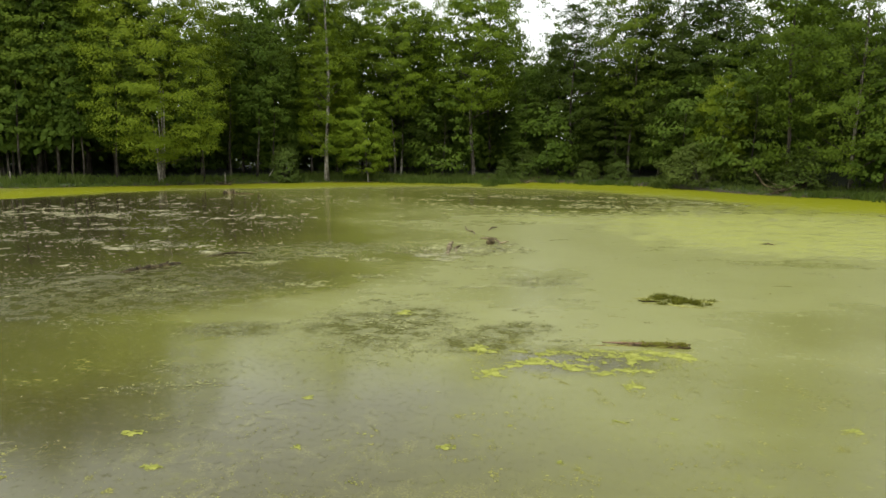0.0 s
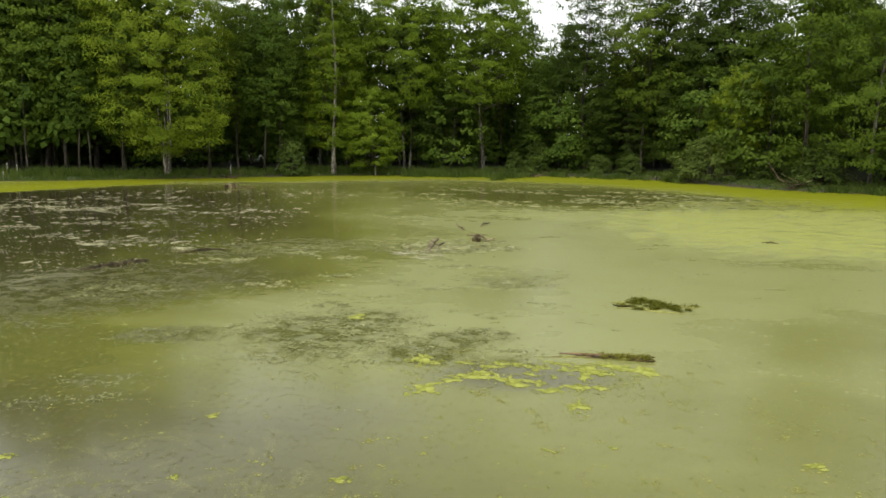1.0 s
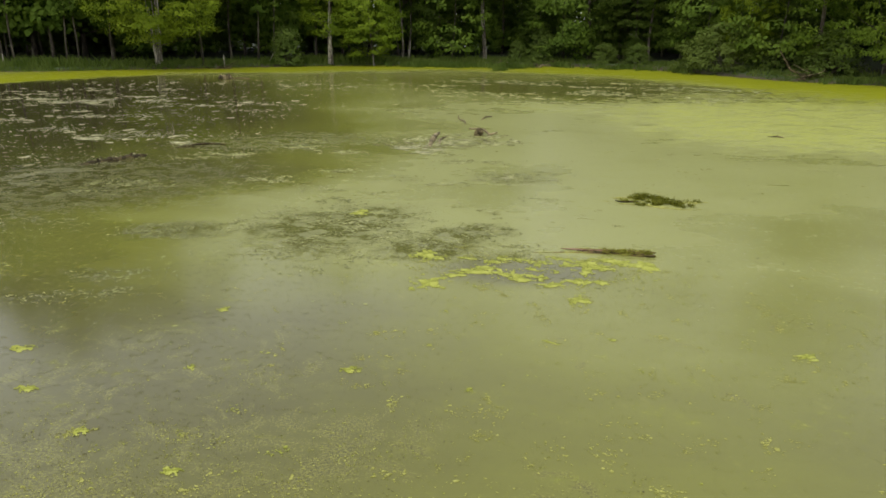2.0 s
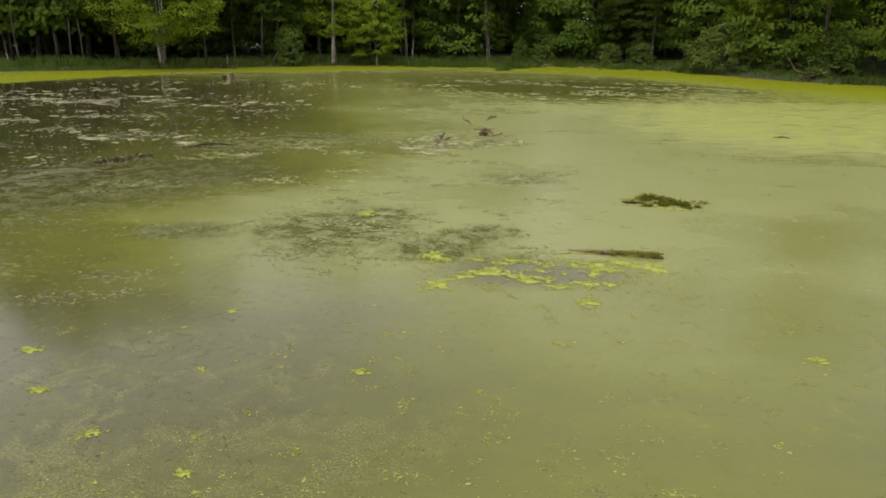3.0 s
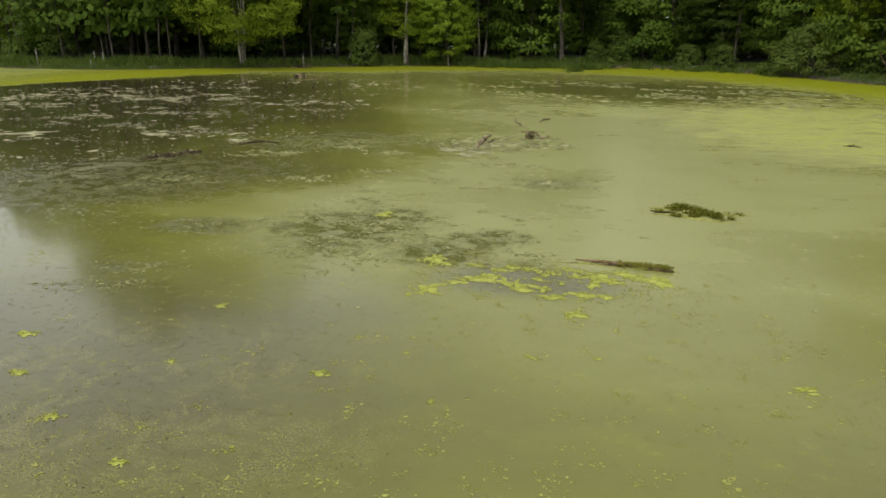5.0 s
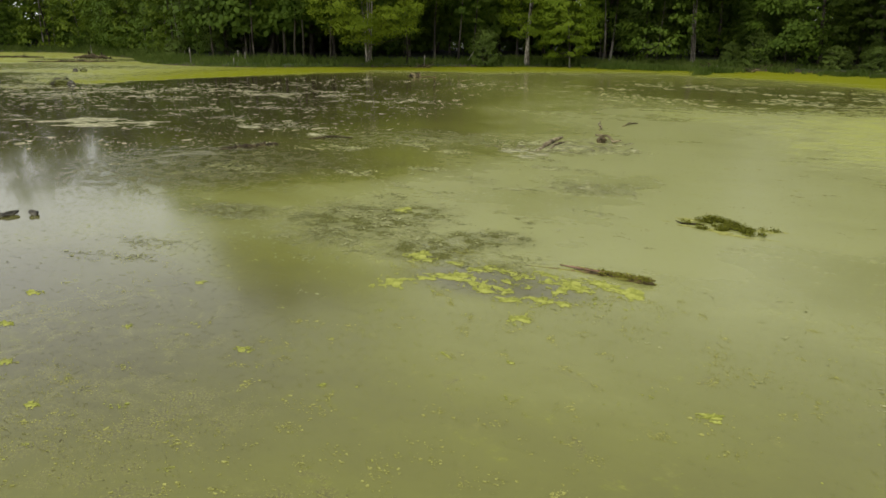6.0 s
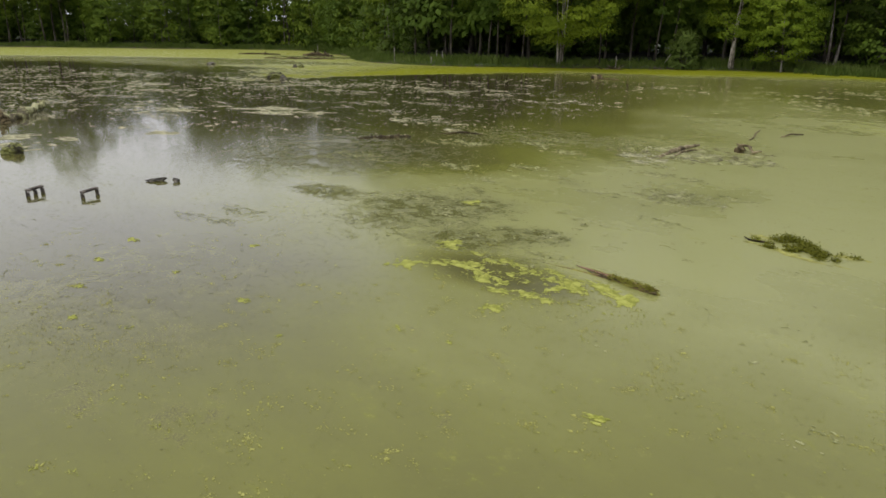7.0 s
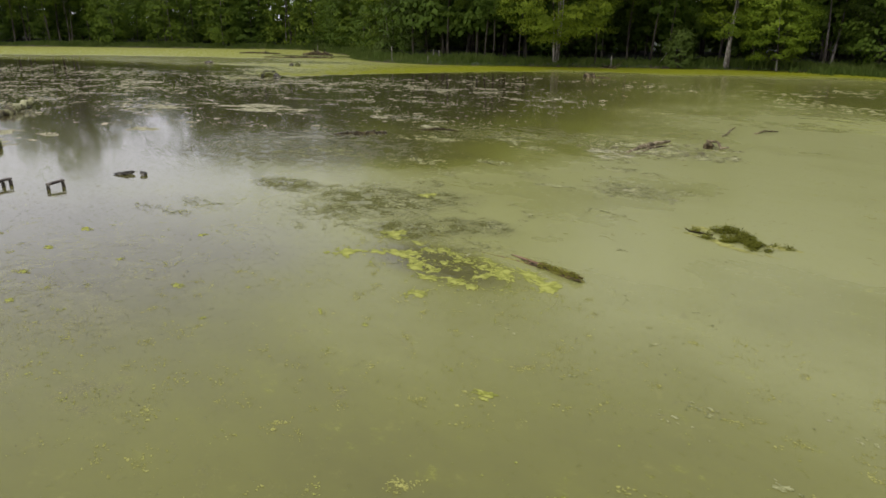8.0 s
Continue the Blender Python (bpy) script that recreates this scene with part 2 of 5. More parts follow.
# ---- ground ----
gm, gx, gy = grid_mesh("ground", steps((-3000, -600, 400), (-600, -200, 40), (-200, -160, 8), (-160, 50, 1.0), (50, 130, 8), (130, 600, 60), (600, 3000, 400)),
                       steps((-3000, -600, 400), (-600, -120, 40), (-120, -40, 6), (-40, 20, 2.0), (20, 110, 0.9), (110, 160, 8), (160, 600, 60), (600, 3000, 400)), ground_height)
attribute(gm, "shore", shore_distance(gx, gy))
attribute(gm, "trail", np.exp(-(((gx - 17.5 - 0.5 * (gy - 68)) / 1.3) ** 2)) * smooth(64, 67, gy) * (1 - smooth(80, 84, gy)))
m, nd, lk, bs = material("ground_soil")
pos = place_node(nd)
at = nd.new("ShaderNodeAttribute")
at.attribute_name = "shore"
n1 = noise_node(nd, lk, 0.5, 5, 0.6, pos)
n2 = noise_node(nd, lk, 6.0, 6, 0.7, pos)
soil = ramp_node(nd, lk, n2, [(0.3, (0.03, 0.024, 0.016)), (0.55, (0.07, 0.055, 0.036)), (0.75, (0.12, 0.095, 0.06))])
turf = ramp_node(nd, lk, n2, [(0.3, (0.03, 0.05, 0.012)), (0.6, (0.06, 0.10, 0.025)), (0.8, (0.11, 0.14, 0.04))])
strip = math_node(nd, lk, "MULTIPLY", range_node(nd, lk, at.outputs["Fac"], 0.3, 1.2), range_node(nd, lk, at.outputs["Fac"], 7.0, 3.0))
cover = math_node(nd, lk, "MULTIPLY", strip, range_node(nd, lk, n1, 0.3, 0.5))
tr = nd.new("ShaderNodeAttribute")
tr.attribute_name = "trail"
base = mix_node(nd, lk, cover, soil, turf)
# woodland shade painted into the floor colour: near-black green from 3 to 8 m inland
shaded_floor = ramp_node(nd, lk, n2, [(0.35, (0.008, 0.012, 0.005)), (0.65, (0.03, 0.042, 0.014))])
base = mix_node(nd, lk, range_node(nd, lk, at.outputs["Fac"], 3.0, 8.0), base, shaded_floor)
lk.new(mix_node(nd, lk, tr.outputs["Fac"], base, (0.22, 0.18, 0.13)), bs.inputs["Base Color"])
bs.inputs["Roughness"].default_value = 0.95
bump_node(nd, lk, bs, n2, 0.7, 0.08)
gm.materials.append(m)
tagged(new("ground", gm), "leaf-littered soil, painted dark as woodland shade inland, with a grassy bank round the pond", "ground", kind="structure")


# ---- water ----
def patch(x, y, cx, cy, rx, ry, turn=0, soft=0.5):
    """A soft-edged oval patch on the water: 1 inside, 0 outside."""
    c, s = math.cos(radians(turn)), math.sin(radians(turn))
    u, v = ((x - cx) * c + (y - cy) * s) / rx, (-(x - cx) * s + (y - cy) * c) / ry
    return 1 - smooth(1 - soft, 1 + soft, np.hypot(u, v))


def zones(x, y):
    """How much of each kind of cover lies on the water: green, yellow scum, pale scum, specks of algae, weed."""
    s = shore_distance(x, y)
    near = np.clip(np.hypot(x, y) / 40, 0.12, 1)
    wx = x + near * 7 * (fbm(x * 0.13, y * 0.2, 11) - 0.5) + 1.2 * (fbm(x * 0.8, y * 0.8, 13) - 0.5)
    wy = y + near * 6 * (fbm(x * 0.13, y * 0.2, 12) - 0.5) + 1.2 * (fbm(x * 0.8, y * 0.8, 14) - 0.5)
    brink = np.interp(x, [-14, -9.6, -5.2, -1.9, -0.3, 2.5], [13.2, 12.4, 11.8, 10.6, 9.7, 7.6])
    clear = smooth(0.7, -0.9, y - brink + 1.6 * (fbm(x * 0.7, y * 0.9, 15) - 0.5)) * smooth(2.2, -2.5, x + 0.35 * (9 - y)) * smooth(3.2, 6.5, y + 0.45 * (-1 - x))
    green = np.full(x.shape, 0.80)
    for a, k in ((patch(wx, wy, -33, 27, 21.5, 20, -38, 0.35), 0.96), (patch(wx, wy, -17, 33, 6, 17, 20, 0.7), 0.3), (patch(wx, wy, -60, 10, 50, 18, 15, 0.2), 0.95),
                 (patch(wx, wy, -13.5, 6.5, 6.0, 5.0, 15, 0.35), 0.4), (patch(wx, wy, -14, 51, 22, 7.0, 18, 0.4), 0.16), (patch(wx, wy, 3.5, 45.5, 12, 7.5, -24, 0.45), 0.44),
                 (patch(wx, wy, -11, 14.8, 4.6, 2.8, 25, 0.6), 0.68), (patch(wx, wy, -7.5, 17.5, 2.8, 2.2, 35, 0.7), 0.3), (patch(wx, wy, -7.5, 18.5, 4.0, 3.0, 30, 0.7), 0.35), (patch(x, y, 0.75, 10.75, 1.35, 0.6, 8, 0.5), 0.75), (clear * (0.5 + 0.5 * smooth(-3.5, -6.5, x)), 0.42), (patch(wx, wy, 2, 4.0, 14, 5.0, 0, 0.6), 0.36), (patch(x, y, 9, 9, 5.5, 6, 0, 0.7), 0.2), (patch(wx, wy, -4.2, 6.4, 4.2, 2.6, 18, 0.5), 0.52)):
        green = green * (1 - k * a)
    green = green + 0.14 * patch(x, y, 3, 24, 14, 13, 0, 0.5)
    green = green * (0.8 + 0.4 * fbm(wx * 0.35, wy * 0.6, 21))
    edge = np.interp(x, [-160, -87, -69, -51, -39, -36, -31, -17, -9, -2, 7, 15, 25, 40], [-20, 21, 29, 24.5, 27, 41, 51.5, 59.5, 63, 61.5, 57, 37, 28, 20])
    ragged = (6 * (fbm(x * 0.12, y * 0.5, 22) - 0.5) + 4 * (fbm(x * 0.5, y * 1.2, 23) - 0.5)) * (1 + 1.2 * smooth(-28, -38, x))
    yellow = smooth(-4.0 - 4 * smooth(-36, -50, x) - 2 * smooth(8, 14, x), 7.0 + 4 * smooth(-36, -50, x) + 11 * smooth(7, 13, x), y - edge + ragged)
    yellow = yellow * (1 - 0.92 * patch(wx, wy, -77, 32.5, 25, 6.5, 32, 0.6)) * (1 - 0.85 * patch(wx, wy, -62, 29.5, 12, 5, 12, 0.6)) * (1 - 0.95 * patch(wx, wy, -69, 55.5, 11, 3.2, 28, 0.5))
    palev = np.maximum(0.8 * patch(wx, wy, 14.5, 32, 12, 9, 30, 0.4), 0.5 * patch(wx, wy, 4, 33.5, 6, 2.6, 10, 0.6))
    palev = np.maximum(palev, 0.65 * patch(wx, wy, 18, 43, 16, 7, 30, 0.5))
    palev = np.maximum(palev, 0.95 * yellow * smooth(-34, -50, x))
    yellow = yellow * (1 - 0.55 * smooth(-36, -52, x))
    speck = 0.0 * x
    for a, k in ((patch(x, y, -2.4, 4.9, 2.5, 1.9, 25, 0.6), 0.1), (patch(x, y, -0.4, 5.9, 0.75, 0.5, 0, 0.6), 0.3), (patch(x, y, -4.4, 7.2, 2.2, 1.3, 15, 0.6), 0.06),
                 (patch(x, y, 2, 7.5, 5, 4, 0, 0.7), 0.15), (patch(x, y, 5, 9, 3, 3, 0, 0.7), 0.12)):
        speck = np.maximum(speck, k * a)
    weed = 0.0 * x
    for a, k in ((patch(wx, wy, -2.8, 12.3, 1.5, 1.6, 10, 0.5), 0.9), (patch(x, y, -0.3, 12.6, 0.8, 0.5, 20, 0.6), 0.9), (patch(x, y, -0.9, 11.55, 0.85, 0.6, 20, 0.5), 0.9), (patch(x, y, 0.35, 11.35, 0.6, 0.3, 10, 0.6), 0.5), (patch(x, y, -5.7, 11.8, 0.9, 0.5, 10, 0.6), 0.9),
                 (patch(x, y, -5.4, 9.45, 0.8, 0.25, 12, 0.6), 0.35), (patch(x, y, -5.65, 8.5, 0.45, 0.2, 15, 0.6), 0.35), (patch(x, y, -4.9, 8.8, 0.3, 0.2, 20, 0.6), 0.3), (patch(wx, wy, -10.0, 15.2, 4.5, 3.2, 40, 0.6), 0.6), (patch(wx, wy, -8, 22, 3, 1.6, 20, 0.6), 0.6), (patch(x, y, 0.2, 17.5, 0.9, 0.6, 0, 0.6), 0.5)):
        weed = np.maximum(weed, k * a)
    # open water, free of film: mirror-like to the far left, hazed over elsewhere
    free = smooth(-4.5, -7.5, x - 0.25 * (y - 9))
    free = free * (1 - 0.75 * smooth(20, 34, y) * smooth(-42, -26, x))
    bare = np.maximum(clear * (0.45 + 0.55 * smooth(-3.0, -6.0, x)), smooth(-9.5, -12.5, x))
    murk = 0.12 * smooth(12, 9, y) * smooth(-3.5, 0, x)
    for a, k in ((patch(x, y, -2.3, 5.2, 2.4, 1.2, 12, 0.6), 0.95), (patch(x, y, -3.0, 6.9, 2.4, 1.3, 15, 0.6), 0.55), (patch(x, y, -0.45, 6.05, 0.75, 0.5, 15, 0.6), 1.0), (patch(x, y, -0.2, 4.9, 1.0, 0.5, 20, 0.6), 0.9),
                 (patch(x, y, 1.5, 5.5, 0.6, 0.45, 30, 0.6), 1.0), (patch(x, y, 0.55, 4.7, 0.4, 0.3, 0, 0.6), 0.8), (patch(x, y, 1.9, 8.2, 1.2, 0.7, 30, 0.7), 0.45), (patch(x, y, 3.0, 7.5, 0.5, 0.6, 0, 0.7), 0.5),
                 (patch(x, y, 4.6, 9.2, 1.6, 0.6, 25, 0.7), 0.55), (patch(x, y, 3.6, 10.2, 1.0, 0.5, 0, 0.7), 0.45), (patch(x, y, 5.5, 11.5, 2.5, 1.5, 0, 0.7), 0.3), (patch(x, y, 3.5, 6.0, 2.5, 1.2, 10, 0.7), 0.3)):
        murk = np.maximum(murk, k * a)
    return np.clip(green, 0, 1), yellow, palev, speck, weed, free, bare, murk


def dark_cover(x, y):
    """Where pale flakes drift on the dark water: streaks and rafts."""
    inside = np.maximum(patch(x, y, -27, 22, 19, 13, 28, 0.25), 0.12 * patch(x, y, -13.5, 16.5, 5, 4.5, 35, 0.35))
    inside = np.maximum(inside, 0.3 * patch(x, y, -20, 38, 12, 10, 30, 0.4))
    inside = np.maximum(inside, 0.8 * patch(x, y, -50, 14, 26, 11, 15, 0.3))
    inside = np.maximum(inside, 2.0 * patch(x, y, -11.5, 15.8, 0.7, 3.2, -8, 0.5))
    raft = fbm(x * 0.3 + 3, y * 0.45, 41) * 0.45 + fbm(x * 0.9, y * 1.3, 42) * 0.55
    return inside * (0.12 + 0.88 * smooth(0.47, 0.66, raft)) * smooth(-8.0, -9.8, x + 0.1 * (y - 16))


wm, wx_, wy_ = grid_mesh("water", steps((-170, -40, 1.2), (-40, -14, 0.6), (-14, 10, 0.2), (10, 30, 0.6), (30, 60, 2)),
                         steps((-45, 0, 3), (0, 3, 0.5), (3, 20, 0.2), (20, 80, 0.6)), lambda x, y: 0 * x)
for nm, v in zip(("green", "yellow", "pale", "speck", "weed", "free", "bare", "murk", "film", "wisp"), (*zones(wx_, wy_), dark_cover(wx_, wy_), np.maximum(patch(wx_, wy_, -8.5, 21, 5.5, 7, 0, 0.5), patch(wx_, wy_, 3, 45, 15, 9, -20, 0.5)))):
    attribute(wm, nm, v)
m, nd, lk, bs = material("pond_water")
pos = place_node(nd)


def att(name):
    a = nd.new("ShaderNodeAttribute")
    a.attribute_name = name
    return a.outputs["Fac"]


stretch = nd.new("ShaderNodeMapping")
stretch.inputs["Scale"].default_value = (0.65, 1.2, 1)
stretch.inputs["Rotation"].default_value = (0, 0, radians(-12))
lk.new(pos, stretch.inputs[0])
sv = stretch.outputs[0]
n_big, n_mid, n_fine, n_dust = noise_node(nd, lk, 0.35, 6, 0.6, sv), noise_node(nd, lk, 1.6, 8, 0.65, sv), noise_node(nd, lk, 9.0, 8, 0.7, pos), noise_node(nd, lk, 55.0, 4, 0.7, pos)
g = math_node(nd, lk, "ADD", att("green"), math_node(nd, lk, "MULTIPLY", math_node(nd, lk, "SUBTRACT", n_mid, 0.5), 0.2), True)
g = math_node(nd, lk, "ADD", g, math_node(nd, lk, "MULTIPLY", math_node(nd, lk, "SUBTRACT", n_big, 0.5), 0.3), True)
swirl = nd.new("ShaderNodeTexNoise")
swirl.inputs["Scale"].default_value, swirl.inputs["Detail"].default_value, swirl.inputs["Roughness"].default_value, swirl.inputs["Distortion"].default_value = 0.85, 8, 0.66, 1.8
lk.new(sv, swirl.inputs["Vector"])
wisp = range_node(nd, lk, swirl.outputs["Fac"], 0.5, 0.72)
g = math_node(nd, lk, "SUBTRACT", g, math_node(nd, lk, "MULTIPLY", math_node(nd, lk, "MULTIPLY", wisp, 0.42), att("wisp")), True)
col = ramp_node(nd, lk, g, [(0.0, (0.045, 0.037, 0.018)), (0.3, (0.091, 0.088, 0.024)), (0.6, (0.143, 0.146, 0.031)), (0.95, (0.224, 0.23, 0.08))])


def cover_node(density, grain, lo, hi):
    """Threshold the grain by the density, so that cover breaks up into flecks at its edge."""
    v = math_node(nd, lk, "ADD", grain, math_node(nd, lk, "MULTIPLY", density, 0.3))
    return range_node(nd, lk, v, lo, hi)


mixed = math_node(nd, lk, "ADD", math_node(nd, lk, "MULTIPLY", n_mid, 0.6), math_node(nd, lk, "MULTIPLY", n_fine, 0.4))
c_pale = cover_node(att("pale"), mixed, 0.57, 0.84)
c_yel = cover_node(att("yellow"), mixed, 0.56, 0.80)
grain = math_node(nd, lk, "ADD", math_node(nd, lk, "MULTIPLY", n_fine, 0.65), math_node(nd, lk, "MULTIPLY", n_dust, 0.35))
patchy = range_node(nd, lk, noise_node(nd, lk, 2.4, 6, 0.65, pos), 0.36, 0.6)
spots = math_node(nd, lk, "ADD", math_node(nd, lk, "MULTIPLY", n_fine, 0.3), math_node(nd, lk, "MULTIPLY", noise_node(nd, lk, 42.0, 5, 0.75, pos), 0.7))
c_speck = math_node(nd, lk, "MULTIPLY", cover_node(math_node(nd, lk, "MULTIPLY", att("speck"), patchy), spots, 0.66, 0.86), 0.8)
c_weed = cover_node(math_node(nd, lk, "MULTIPLY", att("weed"), patchy), grain, 0.55, 0.74)
col = mix_node(nd, lk, c_pale, col, ramp_node(nd, lk, n_fine, [(0.3, (0.235, 0.25, 0.062)), (0.7, (0.31, 0.325, 0.092))]))
bits = math_node(nd, lk, "ADD", math_node(nd, lk, "MULTIPLY", noise_node(nd, lk, 3.5, 6, 0.65, pos), 0.6), math_node(nd, lk, "MULTIPLY", n_fine, 0.4))
c_film = math_node(nd, lk, "MULTIPLY", cover_node(att("film"), bits, 0.76, 0.84), 0.45)
blotch = math_node(nd, lk, "MULTIPLY", range_node(nd, lk, noise_node(nd, lk, 2.6, 9, 0.72, pos), 0.58, 0.72), 0.28)
col = mix_node(nd, lk, blotch, col, (0.265, 0.255, 0.058))
col = mix_node(nd, lk, c_film, col, ramp_node(nd, lk, n_fine, [(0.3, (0.13, 0.125, 0.07)), (0.7, (0.26, 0.25, 0.15))]))
clot = nd.new("ShaderNodeTexNoise")
clot.inputs["Scale"].default_value, clot.inputs["Detail"].default_value, clot.inputs["Roughness"].default_value, clot.inputs["Distortion"].default_value = 1.7, 9, 0.7, 1.4
lk.new(pos, clot.inputs["Vector"])
n_crumb = noise_node(nd, lk, 40.0, 5, 0.8, pos)
clots = math_node(nd, lk, "ADD", math_node(nd, lk, "MULTIPLY", clot.outputs["Fac"], 0.72), math_node(nd, lk, "MULTIPLY", n_crumb, 0.28))
c_clot = math_node(nd, lk, "MULTIPLY", range_node(nd, lk, math_node(nd, lk, "ADD", clots, math_node(nd, lk, "MULTIPLY", att("murk"), 0.13)), 0.59, 0.66), 0.7)
c_clot = math_node(nd, lk, "MULTIPLY", c_clot, range_node(nd, lk, att("murk"), 0.0, 0.5))
col = mix_node(nd, lk, c_clot, col, ramp_node(nd, lk, n_crumb, [(0.4, (0.05, 0.045, 0.022)), (0.5, (0.112, 0.107, 0.033)), (0.6, (0.225, 0.22, 0.048))]))
bed = math_node(nd, lk, "MULTIPLY", math_node(nd, lk, "MULTIPLY", att("weed"), 0.58), range_node(nd, lk, noise_node(nd, lk, 3.2, 7, 0.68, pos), 0.34, 0.56))
col = mix_node(nd, lk, bed, col, (0.062, 0.062, 0.018))
col = mix_node(nd, lk, c_weed, col, ramp_node(nd, lk, noise_node(nd, lk, 22.0, 5, 0.7, pos), [(0.38, (0.035, 0.035, 0.012)), (0.5, (0.085, 0.087, 0.025)), (0.66, (0.2, 0.205, 0.07))]))
col = mix_node(nd, lk, c_speck, col, ramp_node(nd, lk, noise_node(nd, lk, 75.0, 4, 0.75, pos), [(0.40, (0.055, 0.048, 0.026)), (0.5, (0.14, 0.128, 0.045)), (0.6, (0.25, 0.23, 0.07))]))
col = mix_node(nd, lk, c_yel, col, ramp_node(nd, lk, n_mid, [(0.3, (0.14, 0.155, 0.007)), (0.6, (0.20, 0.213, 0.012)), (0.8, (0.27, 0.277, 0.03))]))
lk.new(col, bs.inputs["Base Color"])
scum = math_node(nd, lk, "MAXIMUM", math_node(nd, lk, "MAXIMUM", math_node(nd, lk, "MAXIMUM", c_pale, c_film), c_yel), math_node(nd, lk, "MAXIMUM", c_weed, math_node(nd, lk, "MULTIPLY", c_speck, 0.7)))
film = math_node(nd, lk, "ADD", math_node(nd, lk, "MULTIPLY", math_node(nd, lk, "MULTIPLY", g, g), 0.2), range_node(nd, lk, att("free"), 0.0, 1.0, 0.115, 0.06))
rough = nd.new("ShaderNodeMix")
lk.new(scum, rough.inputs[0])
lk.new(film, rough.inputs[2])
rough.inputs[3].default_value = 0.65
lk.new(rough.outputs[0], bs.inputs["Roughness"])
bs.inputs["IOR"].default_value = 1.33
shine = math_node(nd, lk, "ADD", range_node(nd, lk, g, 0.3, 0.8, 0.48, 0.4), range_node(nd, lk, att("bare"), 0.0, 1.0, 0.0, 0.62))
lk.new(math_node(nd, lk, "MULTIPLY", shine, math_node(nd, lk, "SUBTRACT", 1.0, math_node(nd, lk, "MULTIPLY", scum, 0.96))), bs.inputs["Specular IOR Level"])
bump_node(nd, lk, bs, math_node(nd, lk, "MULTIPLY", scum, n_dust), 0.5, 0.01)
wm.materials.append(m)
tagged(new("water", wm), "still murky pond water under green algae and scum", "water", kind="structure")


# ---- building helpers ----
def mesh_object(name, verts, faces, mat, parent=None, label="", smooth_faces=False, normals=None):
    me = bpy.data.meshes.new(name)
    me.from_pydata(verts if isinstance(verts, list) else verts.tolist(), [], faces if isinstance(faces, list) else faces.tolist())
    me.materials.append(mat)
    if smooth_faces or normals is not None:
        me.polygons.foreach_set("use_smooth", np.ones(len(me.polygons), bool))
    if normals is not None:
        me.normals_split_custom_set_from_vertices(normals.tolist())
    ob = new(name, me)
    ob.parent = parent
    return tagged(ob, label)


def thing(name, label, category, group="", at=(0, 0, 0), turn=0):
    ob = new(name)
    ob.empty_display_size = 0.2
    ob.matrix_basis = pose(*at, 0, 0, turn)
    return tagged(ob, label, category, group)


class Tubes:
    """Tapered limbs collected into one mesh."""

    def __init__(self):
        self.v, self.f = [], []

    def add(self, pts, radii, sides=6, rough=0.0, rng=None):
        pts = [Vector(p) for p in pts]
        start = len(self.v)
        for i, p in enumerate(pts):
            d = (pts[min(i + 1, len(pts) - 1)] - pts[max(i - 1, 0)]).normalized()
            a = d.cross(Vector((0.3, 0.8, 0.5)))
            if a.length < 0.1:
                a = d.cross(Vector((1, 0, 0)))
            a.normalize()
            b = d.cross(a)
            for k in range(sides):
                w = 2 * math.pi * k / sides
                r = radii[i] * (1 + (rng.uniform(-rough, rough) if rng and rough else 0))
                self.v.append(tuple(p + (a * math.cos(w) + b * math.sin(w)) * r))
        for i in range(len(pts) - 1):
            for k in range(sides):
                q, q2 = start + i * sides + k, start + i * sides + (k + 1) % sides
                self.f.append((q, q2, q2 + sides, q + sides))
        self.f.append(tuple(range(start + sides - 1, start - 1, -1)))
        self.f.append(tuple(range(start + (len(pts) - 1) * sides, start + len(pts) * sides)))

    def build(self, name, mat, parent, label="", smooth_faces=True):
        return mesh_object(name, self.v, self.f, mat, parent, label, smooth_faces)


def bent(rng, a, b, n, wobble):
    a, b = np.array(a, float), np.array(b, float)
    out = []
    for i in range(n):
        t = i / (n - 1)
        p = a + (b - a) * t + rng.normal(0, wobble, 3) * (0 < i < n - 1)
        out.append(tuple(p))
    return out


